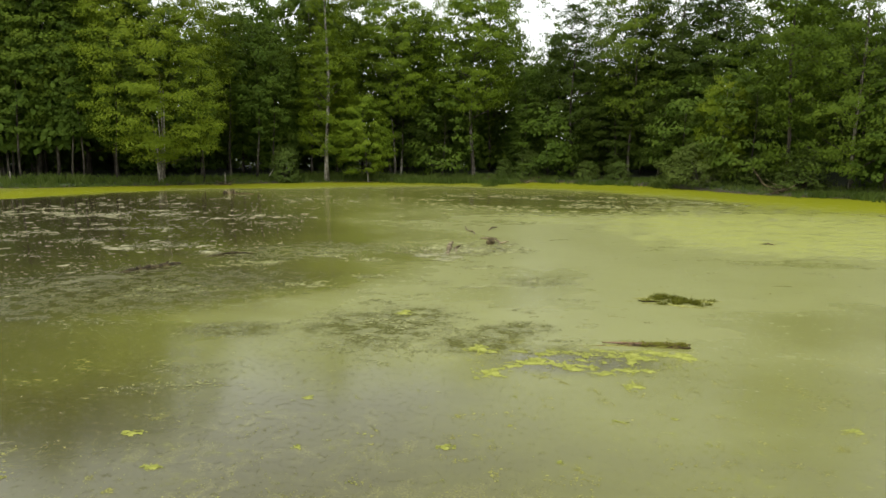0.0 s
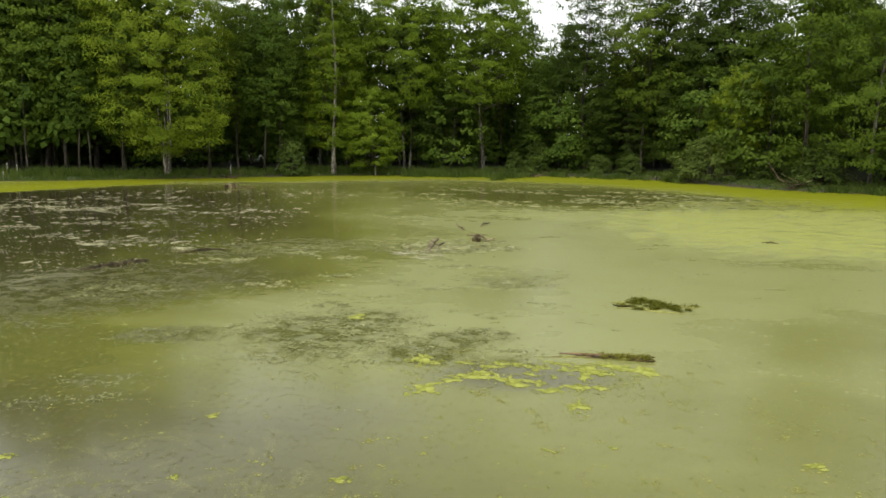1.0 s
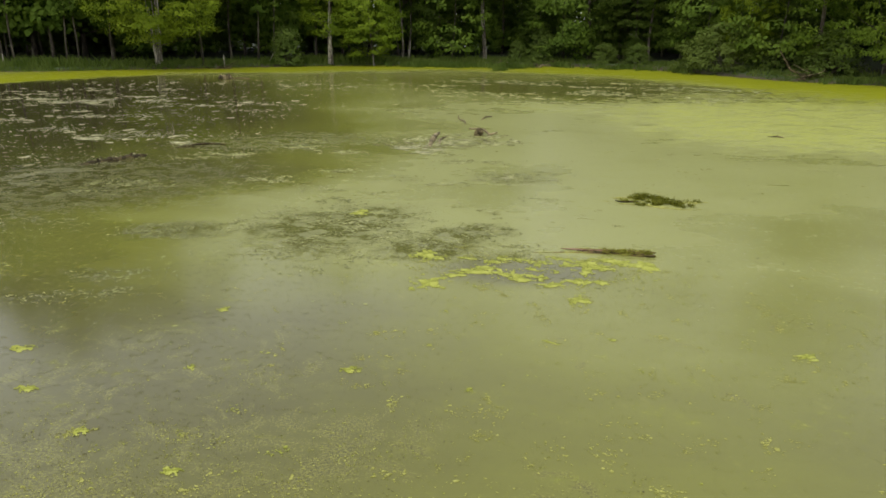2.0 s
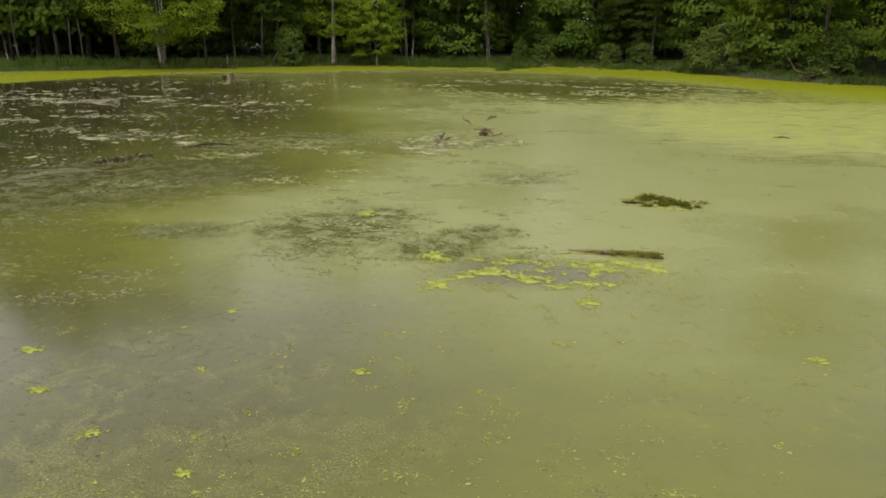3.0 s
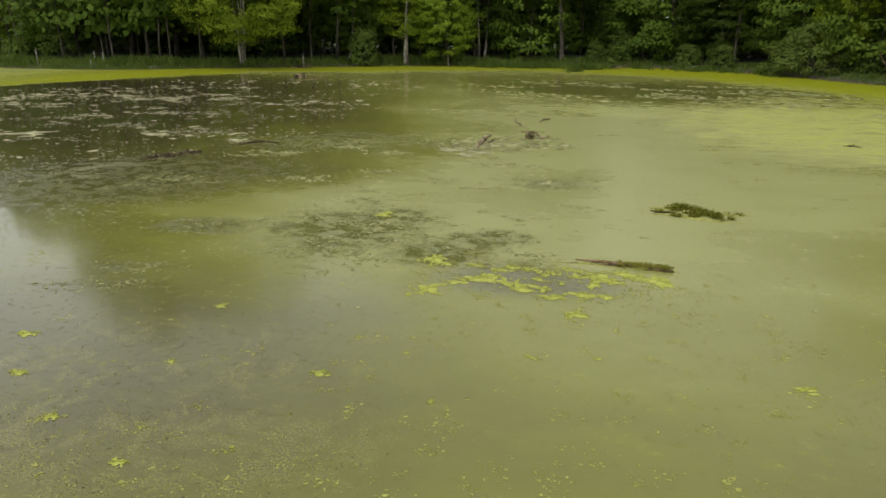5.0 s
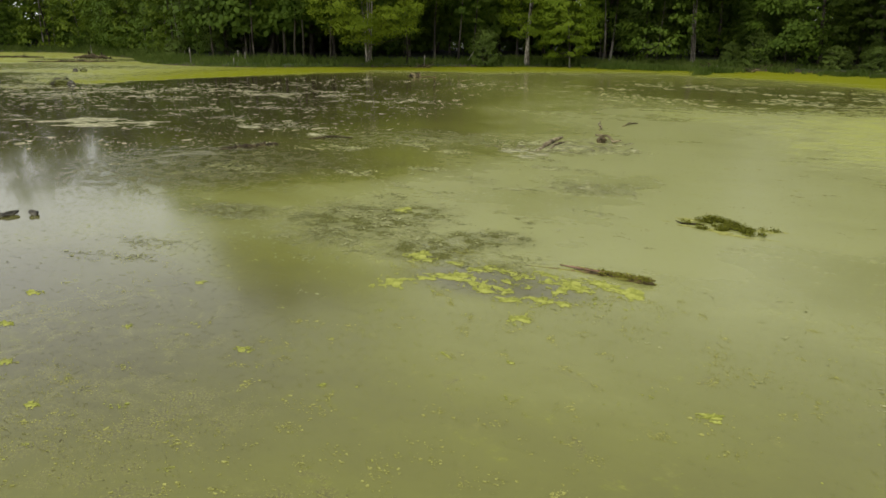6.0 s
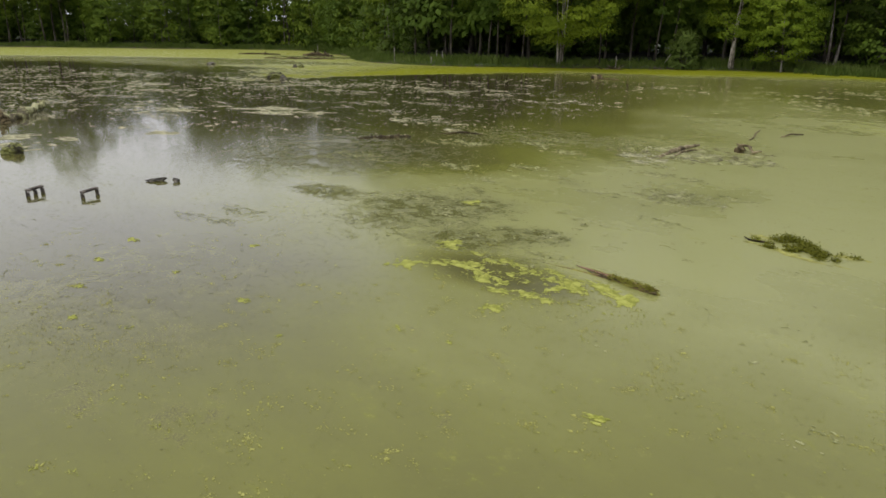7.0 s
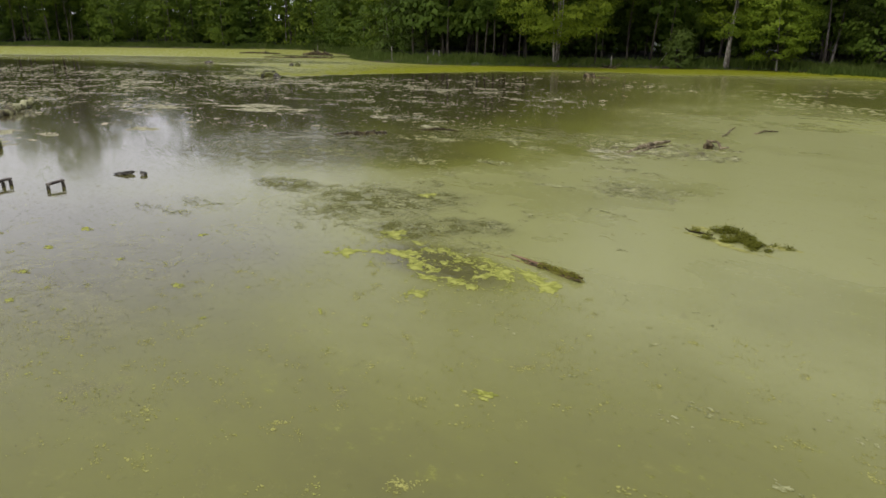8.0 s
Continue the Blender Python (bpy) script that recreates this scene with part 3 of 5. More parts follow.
def leaves(rng, centers, radii, out, per, size, flat=0.35, hang=0.25):
    """Leaves in loose flat sprays round the centres; out is the way each spray faces."""
    k = len(centers)
    c, r, o = np.repeat(centers, per, 0), np.repeat(radii, per), np.repeat(out, per, 0)
    n = k * per
    ang, rad = rng.uniform(0, 2 * np.pi, n), np.sqrt(rng.uniform(0, 1, n)) * r
    off = np.stack([np.cos(ang) * rad, np.sin(ang) * rad, rng.normal(0, flat, n) * r * 0.6 - hang * rad], 1)
    p = c + off + o * (rng.uniform(0, 0.5, n) * r)[:, None]
    puff = off * np.array([1, 1, 1.5]) / (r[:, None] + 1e-6)
    soft = 0.55 * puff + 0.65 * o + np.array([0, 0, 0.4])
    soft /= np.linalg.norm(soft, axis=1)[:, None] + 1e-6
    nrm = soft + rng.normal(0, 0.33, (n, 3))
    nrm /= np.linalg.norm(nrm, axis=1)[:, None] + 1e-6
    d = rng.normal(0, 0.7, (n, 3)) + puff * 0.5 - np.array([0, 0, 0.3])
    d -= nrm * (d * nrm).sum(1)[:, None]
    d /= np.linalg.norm(d, axis=1)[:, None] + 1e-6
    sd = np.cross(d, nrm)
    L = size * rng.uniform(0.6, 1.35, n)[:, None]
    v = np.stack([p, p + d * L * 0.45 + sd * L * 0.42 - nrm * L * 0.08, p + d * L, p + d * L * 0.45 - sd * L * 0.42 - nrm * L * 0.08], 1).reshape(-1, 3)
    i = np.arange(n) * 4
    shade = soft + 0.45 * nrm
    return v, np.stack([i, i + 1, i + 2, i + 3], 1), np.repeat(shade / np.linalg.norm(shade, axis=1)[:, None], 4, 0)


PROFILES = {
    "oval": lambda h: np.sqrt(np.clip(1 - ((h - 0.45) / 0.56) ** 2, 0, 1)),
    "cone": lambda h: np.clip(1.12 * (1 - h) ** 0.8, 0, 1) * smooth(-0.12, 0.1, h),
    "broad": lambda h: np.clip(1 - (np.abs(h - 0.35) / 0.68) ** 2.2, 0, 1),
    "column": lambda h: 0.75 * np.sqrt(np.clip(1 - ((h - 0.5) / 0.53) ** 4, 0, 1)),
    "skirt": lambda h: np.where(h < 0.38, 1.0 - 0.3 * (h / 0.38) - 0.4 * smooth(0.3, 0.38, h), 0.66 * np.clip((1 - h) / 0.62, 0, 1) ** 0.45),
    "vase": lambda h: (0.34 + 0.66 * smooth(0.0, 0.17, h)) * np.sqrt(np.clip(1 - (np.clip(h - 0.3, 0, 1) / 0.72) ** 2.2, 0, 1)),
    "spire": lambda h: np.where(h < 0.3, 0.75 + 0.25 * h / 0.3, 1.0) * np.clip(1.02 - h ** 3, 0, 1),
    "high": lambda h: np.sqrt(np.clip(1 - ((h - 0.6) / 0.45) ** 2, 0, 1)),
}


def tree(name, label, seed, height, base, radius, profile, clumps, per, size, leaf, bark, stems=1, trunk=0.28, clump=0.8, gaps=0.45, lean=0.0, limb_count=34, fill=0.5, layer=0.0):
    """One tree: trunks, limbs and a crown of leaf sprays set on the limbs."""
    rng = np.random.default_rng(seed)
    root = thing(name, label, "tree")
    f = PROFILES[profile]
    axis = lambda z: np.array([lean * z + 0.25 * math.sin(z * 0.35 + seed), 0.2 * math.sin(z * 0.3 + 2 * seed), z])
    for s in range(stems):
        t = Tubes()
        w = 2 * math.pi * s / max(stems, 1) + seed
        foot = 0.0 if stems == 1 else trunk * 1.9
        top = height * (0.93 if stems == 1 else 0.4 - 0.05 * s)
        pts, rad = [], []
        for i in range(11):
            z = -0.3 + (top + 0.3) * i / 10
            q = axis(z)
            sp = foot + (0.0 if stems == 1 else 0.055 * z)
            pts.append((q[0] + math.cos(w) * sp, q[1] + math.sin(w) * sp, z))
            rad.append(trunk * (1.35 if i == 0 else 1.0) * (1 - 0.86 * i / 10))
        t.add(pts, rad, 8, 0.06, rng)
        t.build("trunk", bark, root)
    # sprays of leaves in the crown, thinned by lobes so that the outline is uneven
    n = int(clumps * 1.8)
    h = rng.uniform(0, 1, n * 3)
    h = h[rng.uniform(0, 1, n * 3) < f(h) * 0.9 + 0.05][:n]
    n = len(h)
    a = rng.uniform(0, 2 * np.pi, n)
    lobes = fbm(a * 1.3 + seed * 3.1, h * 5.0 + seed, seed, 3)
    keep = lobes > gaps * rng.uniform(0.55, 1.15, n)
    h, a, lobes = h[keep][:clumps], a[keep][:clumps], lobes[keep][:clumps]
    fr = 1 - fill * rng.uniform(0, 1, len(h)) ** 1.6
    R = radius * f(h) * (0.62 + 0.62 * lobes) * fr
    z = height * (base + (1 - base) * h)
    if layer:
        sector = np.floor(a * 13 / (2 * np.pi)).astype(int)
        shift = rng.uniform(0, layer, 14)[sector]
        z = (np.floor((z + shift) / layer) + 0.5) * layer - shift + rng.normal(0, 0.2 * layer, len(h)) + 0.25 * (radius * 0.6 - R)
        z = np.maximum(z, height * base)
    ax = np.array([axis(q) for q in z])
    c = ax + np.stack([np.cos(a) * R, np.sin(a) * R, 0 * R], 1)
    o = np.stack([np.cos(a), np.sin(a), 0.15 + 0.7 * h], 1)
    o /= np.linalg.norm(o, axis=1)[:, None]
    cr = clump * rng.uniform(0.65, 1.3, len(h)) * (1.1 - 0.4 * h)
    v, q, nr = leaves(rng, c, cr, o, per, size)
    mesh_object("crown", v, q, leaf, root, normals=nr)
    t = Tubes()
    for i in rng.choice(len(h), min(limb_count, len(h)), replace=False):
        z0 = max(height * base * 0.8, z[i] - 0.45 * R[i] - 0.6)
        p0 = axis(z0)
        mid = (p0 + c[i]) / 2 + np.array([0, 0, -0.05 * R[i]]) + rng.normal(0, 0.12, 3)
        r0 = trunk * 0.30 * (1 - 0.6 * z0 / height)
        t.add([tuple(p0), tuple(mid), tuple(c[i])], [r0, r0 * 0.6, r0 * 0.2], 5)
    tagged(t.build("crown_wood", BARK_DARK, root), kind="stuff")
    return root


def shrub(name, label, seed, radius, height, clumps, per, size, leaf, wide=1.0):
    """A many-stemmed shrub with leaf sprays down to the ground."""
    rng = np.random.default_rng(seed)
    root = thing(name, label, "shrub")
    u, a = rng.uniform(0, 1, clumps), rng.uniform(0, 2 * np.pi, clumps)
    lob = 0.6 + 0.7 * fbm(a * 1.2 + seed, u * 4, seed, 3)
    rr = np.sqrt(np.clip(1 - u ** 2.2, 0, 1)) * lob * (1 - 0.45 * rng.uniform(0, 1, clumps) ** 2)
    c = np.stack([np.cos(a) * rr * radius * wide, np.sin(a) * rr * radius, 0.15 + u * height * (0.75 + 0.4 * lob)], 1)
    o = np.stack([np.cos(a), np.sin(a), 0.3 + u], 1)
    o /= np.linalg.norm(o, axis=1)[:, None]
    v, q, nr = leaves(rng, c, rng.uniform(0.25, 0.5, clumps), o, per, size, 0.5, 0.1)
    mesh_object("crown", v, q, leaf, root, normals=nr)
    t = Tubes()
    for i in range(0, clumps, max(1, clumps // 14)):
        t.add([(rng.normal(0, 0.1), rng.normal(0, 0.1), -0.1), tuple(c[i] * np.array([0.45, 0.45, 0.6])), tuple(c[i])], [0.045, 0.03, 0.008], 5)
    tagged(t.build("shrub_wood", BARK_DARK, root), kind="stuff")
    return root


# ---- woods: the trees that stand out along the bank ----
def rest(x, y, turn=0, scale=1.0, sz=None):
    z = float(ground_height(np.array([x]), np.array([y]))[0])
    return pose(x, y, z - 0.05, 0, 0, turn) @ Matrix.Diagonal((scale, scale, scale if sz is None else sz, 1))


maple = tree("maple_tree", "broad yellow-green maple with several pale stems on the bank", 3, 26, 0.085, 7.6, "vase", 900, 78, 0.165, LEAF_BRIGHT, BARK_PALE, 5, 0.115, 0.78, 0.47, fill=0.4, layer=1.7)
maple.matrix_basis = rest(-36.6, 60.6, 165)
cottonwood = tree("cottonwood_tree", "tall slender yellow-green tree with a pale trunk", 8, 26, 0.13, 3.1, "spire", 420, 70, 0.165, LEAF_BRIGHT, BARK_PALE, 1, 0.24, 0.62, 0.47, fill=0.5, layer=1.4)
cottonwood.matrix_basis = rest(-22.4, 70.0, 250)
sapling = tree("sapling_tree", "bright green young tree spreading low over the bank", 15, 9.2, 0.14, 3.1, "oval", 230, 64, 0.165, LEAF_LIGHT, BARK_GREY, 1, 0.09, 0.6, 0.44, layer=1.2)
sapling.matrix_basis = rest(-18.4, 70.9, 60)
poplar = tree("poplar_tree", "tall slender light-green tree with a high crown", 12, 24.5, 0.33, 5.6, "oval", 520, 56, 0.19, LEAF_LIGHT, BARK_GREY, 2, 0.19, 0.75, 0.42)
poplar.matrix_basis = rest(-7.3, 78.5, 120)
leafy = tree("broadleaf_tree", "dense dark green broadleaf tree with foliage to the ground", 21, 20, 0.07, 5.0, "broad", 520, 64, 0.165, LEAF_DEEP, BARK_DARK, 1, 0.2, 0.7, 0.42, layer=1.5)
leafy.matrix_basis = rest(4.5, 81.5, 10)
spreading = tree("spreading_tree", "large tree with layered drooping branches over the water", 31, 24, 0.08, 8.6, "broad", 820, 70, 0.155, LEAF_MID, BARK_GREY, 1, 0.2, 0.75, 0.48, fill=0.6, layer=1.8)
spreading.matrix_basis = rest(26.0, 58.0, 200, 0.84, 1.0)
young = tree("young_tree", "young bright green rounded tree", 41, 9, 0.05, 3.2, "oval", 230, 54, 0.17, LEAF_BRIGHT, BARK_GREY, 1, 0.1, 0.55, 0.4)
young.matrix_basis = rest(18.2, 66.4, 0, 0.8, 1.08)
forest = tree("forest_tree", "tall forest tree with a mid green crown", 51, 22, 0.2, 4.6, "high", 300, 44, 0.225, LEAF_MID, BARK_DARK, 1, 0.17, 0.8, 0.46, limb_count=14, layer=1.7)
forest.matrix_basis = rest(-46, 58, 0)
slim = tree("slim_forest_tree", "slim forest tree with a narrow green crown", 61, 20, 0.28, 3.6, "column", 220, 40, 0.225, LEAF_DARK, BARK_DARK, 1, 0.11, 0.75, 0.46, limb_count=12)
slim.matrix_basis = rest(-50, 57, 0)
airy = tree("airy_tree", "thin-leaved tree with bare dark branches showing", 71, 23, 0.3, 5.0, "high", 120, 34, 0.2, LEAF_DARK, BARK_DARK, 2, 0.17, 0.75, 0.52, limb_count=90)
airy.matrix_basis = rest(8, 90, 0)
under = tree("understorey_tree", "low leafy tree in the shade of the woods", 81, 9, 0.08, 3.6, "oval", 130, 30, 0.29, LEAF_DARK, BARK_DARK, 1, 0.07, 0.75, 0.42, limb_count=10)
under.matrix_basis = rest(-40, 66, 0)
thick = tree("thick_tree", "dense leafy tree standing deeper in the woods", 91, 20, 0.1, 5.4, "broad", 230, 36, 0.38, LEAF_DARK, BARK_DARK, 1, 0.18, 1.0, 0.38, limb_count=8)
thick.matrix_basis = rest(-17, 88, 0)

placed = [(-36.6, 60.6), (-22.4, 70.0), (-7.3, 78.5), (-18.4, 70.9), (4.5, 81.5), (24.8, 58.0), (18.6, 68.0)]
for proto, spots in (
        (leafy, [(9.5, 80, 80, 0.68), (14.5, 78, 190, 0.85), (-13, 82, 40, 0.95), (29.5, 64, 300, 0.7), (22.5, 66, 30, 0.55), (16.8, 80.5, 60, 1.32), (20.2, 79.5, 150, 1.2), (13.0, 82, 270, 0.75), (-1.5, 80.5, 100, 0.45)]),
        (airy, [(0, 92, 10, 0.7), (14, 90, 100, 1.1), (20, 86, 200, 1.05), (26, 80, 50, 1.1), (4, 88, 300, 1.1), (-4, 89, 150, 0.75)]),
        (slim, [(-47.5, 55.5, 0, 0.9), (-43.6, 57.5, 70, 0.85), (-43, 57.8, 170, 0.8), (-40.2, 59.2, 30, 0.75), (-33.6, 63.2, 200, 0.7), (-29.4, 67.5, 90, 0.95), (-28.0, 68.5, 10, 0.8), (-1.2, 80.5, 20, 0.75)]),
        (poplar, [(-16.5, 79, 60, 0.9), (-64, 60, 130, 0.85)]),
        (leafy, [(-54.5, 58.0, 100, 0.85)]),
        (under, [(-99, 70.5, 50, 1.1), (-112, 64, 90, 0.9)])):
    for x, y, turn, sc in spots:
        copy_thing(proto, rest(x, y, turn, sc))
        placed.append((x, y))
for x, y, turn, sc in ((-1, 96, 0, 0.7), (3, 89, 60, 0.9), (7, 87, 130, 0.62), (11.5, 85, 200, 0.62), (15.5, 82.5, 280, 0.8), (19.5, 78, 20, 0.85), (23, 74, 90, 0.5), (27, 70, 150, 0.62), (32, 66, 210, 0.7), (9, 91, 300, 0.62), (18, 86, 40, 0.85), (26, 78, 100, 0.9), (-50.5, 61.5, 310, 1.55), (-54, 60.5, 45, 1.5), (-46.5, 63.5, 170, 1.5), (-34, 79, 30, 0.9), (-30.5, 80, 130, 1.3), (-37.5, 77, 230, 0.92), (-22.5, 85, 70, 1.1), (-25, 84, 200, 1.0), (-12, 94, 15, 0.68), (-9.2, 95, 115, 0.7), (-6.6, 95, 215, 0.66)):
    copy_thing(thick, rest(x, y, turn, sc))

bank_tree = tree("bank_tree", "light green leafy tree on the edge of the far woods", 95, 11, 0.06, 3.8, "oval", 130, 22, 0.3, LEAF_MID, BARK_GREY, 1, 0.09, 0.75, 0.42, limb_count=8, layer=1.3)
bank_tree.matrix_basis = rest(-99, 69.5, 0)
for x, y, turn, sc in ((-91, 70.5, 30, 1.2), (-84, 67.5, 80, 0.8), (-78, 66, 140, 1.25), (-106, 68.5, 200, 1.2), (-115, 60, 260, 1.1), (-124, 53.5, 320, 1.3), (-134, 46, 20, 1.1), (-69, 62, 110, 0.9), (-95, 71, 10, 0.7)):
    copy_thing(bank_tree, rest(x, y, turn, sc))

pole = tree("pole_tree", "thin pale-stemmed tree at the edge of the far woods", 97, 19, 0.5, 2.6, "high", 90, 36, 0.26, LEAF_DARK, BARK_GREY, 1, 0.1, 0.75, 0.44, limb_count=8)
pole.matrix_basis = rest(-97, 71.2, 0)
for x, y, turn, sc in ((-96, 72.6, 40, 0.9), (-94.6, 72.0, 100, 1.0), (-93.2, 73.4, 200, 0.95), (-91.5, 72.6, 250, 1.05), (-90.4, 73.8, 300, 0.9), (-88.6, 72.4, 20, 1.0), (-87.4, 73.2, 80, 0.85), (-85.6, 71.6, 160, 1.0)):
    copy_thing(pole, rest(x, y, turn, sc))

# the rest of the woods, in uneven rows behind the bank
rng = np.random.default_rng(5)
for row, (off, gap) in enumerate(((4.5, 4.8), (9, 5.0), (14.5, 6.2), (21, 8.0), (28, 10.0))):
    travelled = 0.0
    for i in range(len(LINE) - 1):
        (ax, ay), (bx, by) = LINE[i], LINE[i + 1]
        step = math.hypot(bx - ax, by - ay)
        travelled += step
        if (min(ay, by) < 24 and ax > -100) or ay < -16 or travelled < gap * rng.uniform(0.75, 1.3):
            continue
        travelled = 0.0
        nx, ny = (by - ay) / step, -(bx - ax) / step
        x, y = ax - nx * -off * -1 + rng.normal(0, 1.0), ay - ny * -off * -1 + rng.normal(0, 1.0)
        if shore_distance(np.array([x]), np.array([y]))[0] < 0:
            x, y = ax + nx * off + rng.normal(0, 1.0), ay + ny * off + rng.normal(0, 1.0)
        if shore_distance(np.array([x]), np.array([y]))[0] < 2.0 or any(math.hypot(x - p, y - q) < 2.6 for p, q in placed):
            continue
        placed.append((x, y))
        bearing = math.degrees(math.atan2(-x, y))
        thin = -0.5 < bearing < 2.6 or 9.0 < bearing < 11.0 or -17.5 < bearing < -14.5
        kind = rng.choice(5, p=[0.4, 0.2, 0.1, 0.12, 0.18])
        proto = (forest, slim, airy, forest, under)[kind] if row < 2 else (thick, thick, airy, thick, thick)[kind]
        far = math.degrees(math.atan2(6.5 - x, y - 4.4))
        low = 0.62 if thin or 69.2 < far < 72.0 else 0.84 if 24.2 < bearing < 29.4 else 1.0
        if 29.8 < bearing < 46 and row in (1, 2) and x > -57:
            low *= 1.12 if bearing < 36.5 else 1.5
        if bearing < -21 and y > 40:
            low = 0.6
        if -17.6 < bearing < -14.2 and row > 0:
            proto, low = (airy, 0.9) if kind < 2 else (under, 1.0)
        elif -9.0 < bearing < -3.5 and row > 0:
            proto, low = (airy, 1.0) if kind < 2 else (under, 1.0) if kind == 4 else (slim, 0.7)
        elif -21 < bearing < -3 and row > 0:
            proto, low = (airy, 1.0) if kind == 1 else (under, 1.0) if kind == 4 else (slim, 0.95)
        sc = rng.uniform(0.85, 1.12) * (1.06 if x < -85 else 1.12 if low == 1.0 and row > 1 else 1.0) * (low if proto is not under else 1.0)
        turned = rest(x, y, rng.uniform(0, 360), sc)
        if min(math.hypot(x - p, y - q) for p, q in placed[:2]) > 7.0:
            copy_thing(proto, turned)
        if row in (1, 2):
            copy_thing(under, rest(x + rng.normal(0, 1.5), y + 2 + rng.normal(0, 1.0), rng.uniform(0, 360), rng.uniform(0.5, 1.0)))


# ---- deep woods, bank growth ----
def woods_fill(seed):
    """Leafy undergrowth deep in the woods, too far in to tell apart."""
    rng = np.random.default_rng(seed)
    c = []
    for i in range(len(LINE)):
        (ax, ay), (bx, by) = LINE[i], LINE[(i + 1) % len(LINE)]
        step = math.hypot(bx - ax, by - ay)
        if (ay < 24 and ax > -100) or ay < -16:
            continue
        nx, ny = (by - ay) / step, -(bx - ax) / step
        for k in range(int(step * (12 if ax < -60 else 30 if ax > -6 else 9)) + 1):
            t, off = rng.uniform(0, 1), rng.uniform(15 if ax > -6 else 19, 33)
            for sgn in (1, -1):
                x, y = ax + (bx - ax) * t + nx * off * sgn, ay + (by - ay) * t + ny * off * sgn
                c.append((x, y, rng.uniform(0.2, 14.0) if k % 5 < 3 else rng.uniform(0.1, 3.5)))
    c = np.array(c)
    c = c[shore_distance(c[:, 0], c[:, 1]) > 12]
    c[:, 2] += ground_height(c[:, 0], c[:, 1])
    o = rng.normal(0, 0.5, c.shape) + np.array([0, -0.6, 0.4])
    o /= np.linalg.norm(o, axis=1)[:, None]
    v, q, nr = leaves(rng, c, rng.uniform(0.9, 1.7, len(c)), o, 13, 1.08, 0.5)
    return tagged(mesh_object("undergrowth", v, q, LEAF_DARK, normals=nr), "dark leafy undergrowth deep in the shaded woods", "undergrowth", kind="stuff")


woods_fill(17)


def blades(rng, x, y, z, per, height, width, mat, name):
    """Upright bent grass blades in tufts."""
    n = len(x) * per
    p = np.stack([np.repeat(x, per), np.repeat(y, per), np.repeat(z, per)], 1) + np.stack([rng.normal(0, 0.12, n), rng.normal(0, 0.12, n), np.zeros(n)], 1)
    a = rng.uniform(0, 2 * np.pi, n)
    h = np.repeat(height, per) * rng.uniform(0.5, 1.2, n)
    side = np.stack([np.cos(a), np.sin(a), 0 * a], 1) * (width * rng.uniform(0.7, 1.4, n))[:, None]
    bend = np.stack([rng.normal(0, 0.28, n), rng.normal(0, 0.28, n), np.ones(n)], 1) * h[:, None]
    mid = p + bend * np.array([0.35, 0.35, 0.55])
    v = np.stack([p - side, p + side, mid + side * 0.8, p + bend, mid - side * 0.8], 1).reshape(-1, 3)
    i = np.arange(n) * 5
    return mesh_object(name, v, np.stack([i, i + 1, i + 2, i + 3, i + 4], 1), mat)


rng = np.random.default_rng(23)
gx, gy = rng.uniform(-150, 32, 190000), rng.uniform(20, 92, 190000)
gs = shore_distance(gx, gy)
keep = (gs > -0.3) & (gs < 5.5) & (rng.uniform(0, 1, len(gx)) < 1.1 - gs * 0.16) & (gy > 24) & (fbm(gx * 0.3, gy * 0.3, 31) > 0.3)
gx, gy = gx[keep], gy[keep]
gh = (0.22 + 1.05 * fbm(gx * 0.25, gy * 0.25, 33) * smooth(-0.4, 1.5, gs[keep])) * (1 - 0.55 * smooth(-12, 8, gx))
tagged(blades(rng, gx, gy, ground_height(gx, gy) - 0.03, 4, gh, 0.035, GRASS, "bank_grass"), "tall uneven green grass on the pond bank", "grass", kind="stuff")


def sedge(seed, radius, height, n):
    """A low clump of sedge at the water's edge."""
    rng = np.random.default_rng(seed)
    root = thing("sedge_clump", "low dark green sedge clump standing in the scum", "sedge", "sedge along the shore")
    x, y = rng.normal(0, radius, n), rng.normal(0, radius * 0.45, n)
    ob = blades(rng, x, y, 0 * x - 0.05, 4, np.full(n, height), 0.03, GRASS, "blade_tuft")
    ob.parent = root
    tagged(ob, kind="stuff")
    return root


clump = sedge(3, 0.7, 0.45, 60)
clump.matrix_basis = pose(-13, 72.3, 0)
for x, y, turn, sc in ((-11.2, 72.6, 40, 1.1), (-9.4, 72.8, 150, 0.8), (-7.6, 72.4, 10, 0.9), (-5.2, 73, 80, 1.2), (-3.6, 70.5, 20, 1.0), (-2.2, 73.4, 60, 0.9), (1.5, 74, 120, 1.3), (5.5, 73, 30, 1.1),
                       (9.5, 70.5, 70, 1.0), (12.5, 66.5, 100, 1.2), (22.8, 55.0, 20, 1.3), (25, 53.2, 90, 1.5),
                       (-13.9, 70.2, 10, 1.4), (-13.0, 71.2, 100, 1.6), (-12.1, 71.9, 60, 1.5), (-10.9, 71.2, 20, 1.2), (-10.0, 70.2, 140, 1.3), (-8.8, 70.5, 30, 1.4), (-6.4, 71.2, 0, 1.4), (-4.3, 65.6, 80, 0.9), (-3.3, 69.9, 50, 1.5), (6.6, 70.7, 30, 1.0), (7.8, 72.1, 70, 1.4), (12.9, 69.0, 10, 1.5)):
    copy_thing(clump, pose(x, y, 0, 0, 0, turn) @ Matrix.Scale(sc, 4))

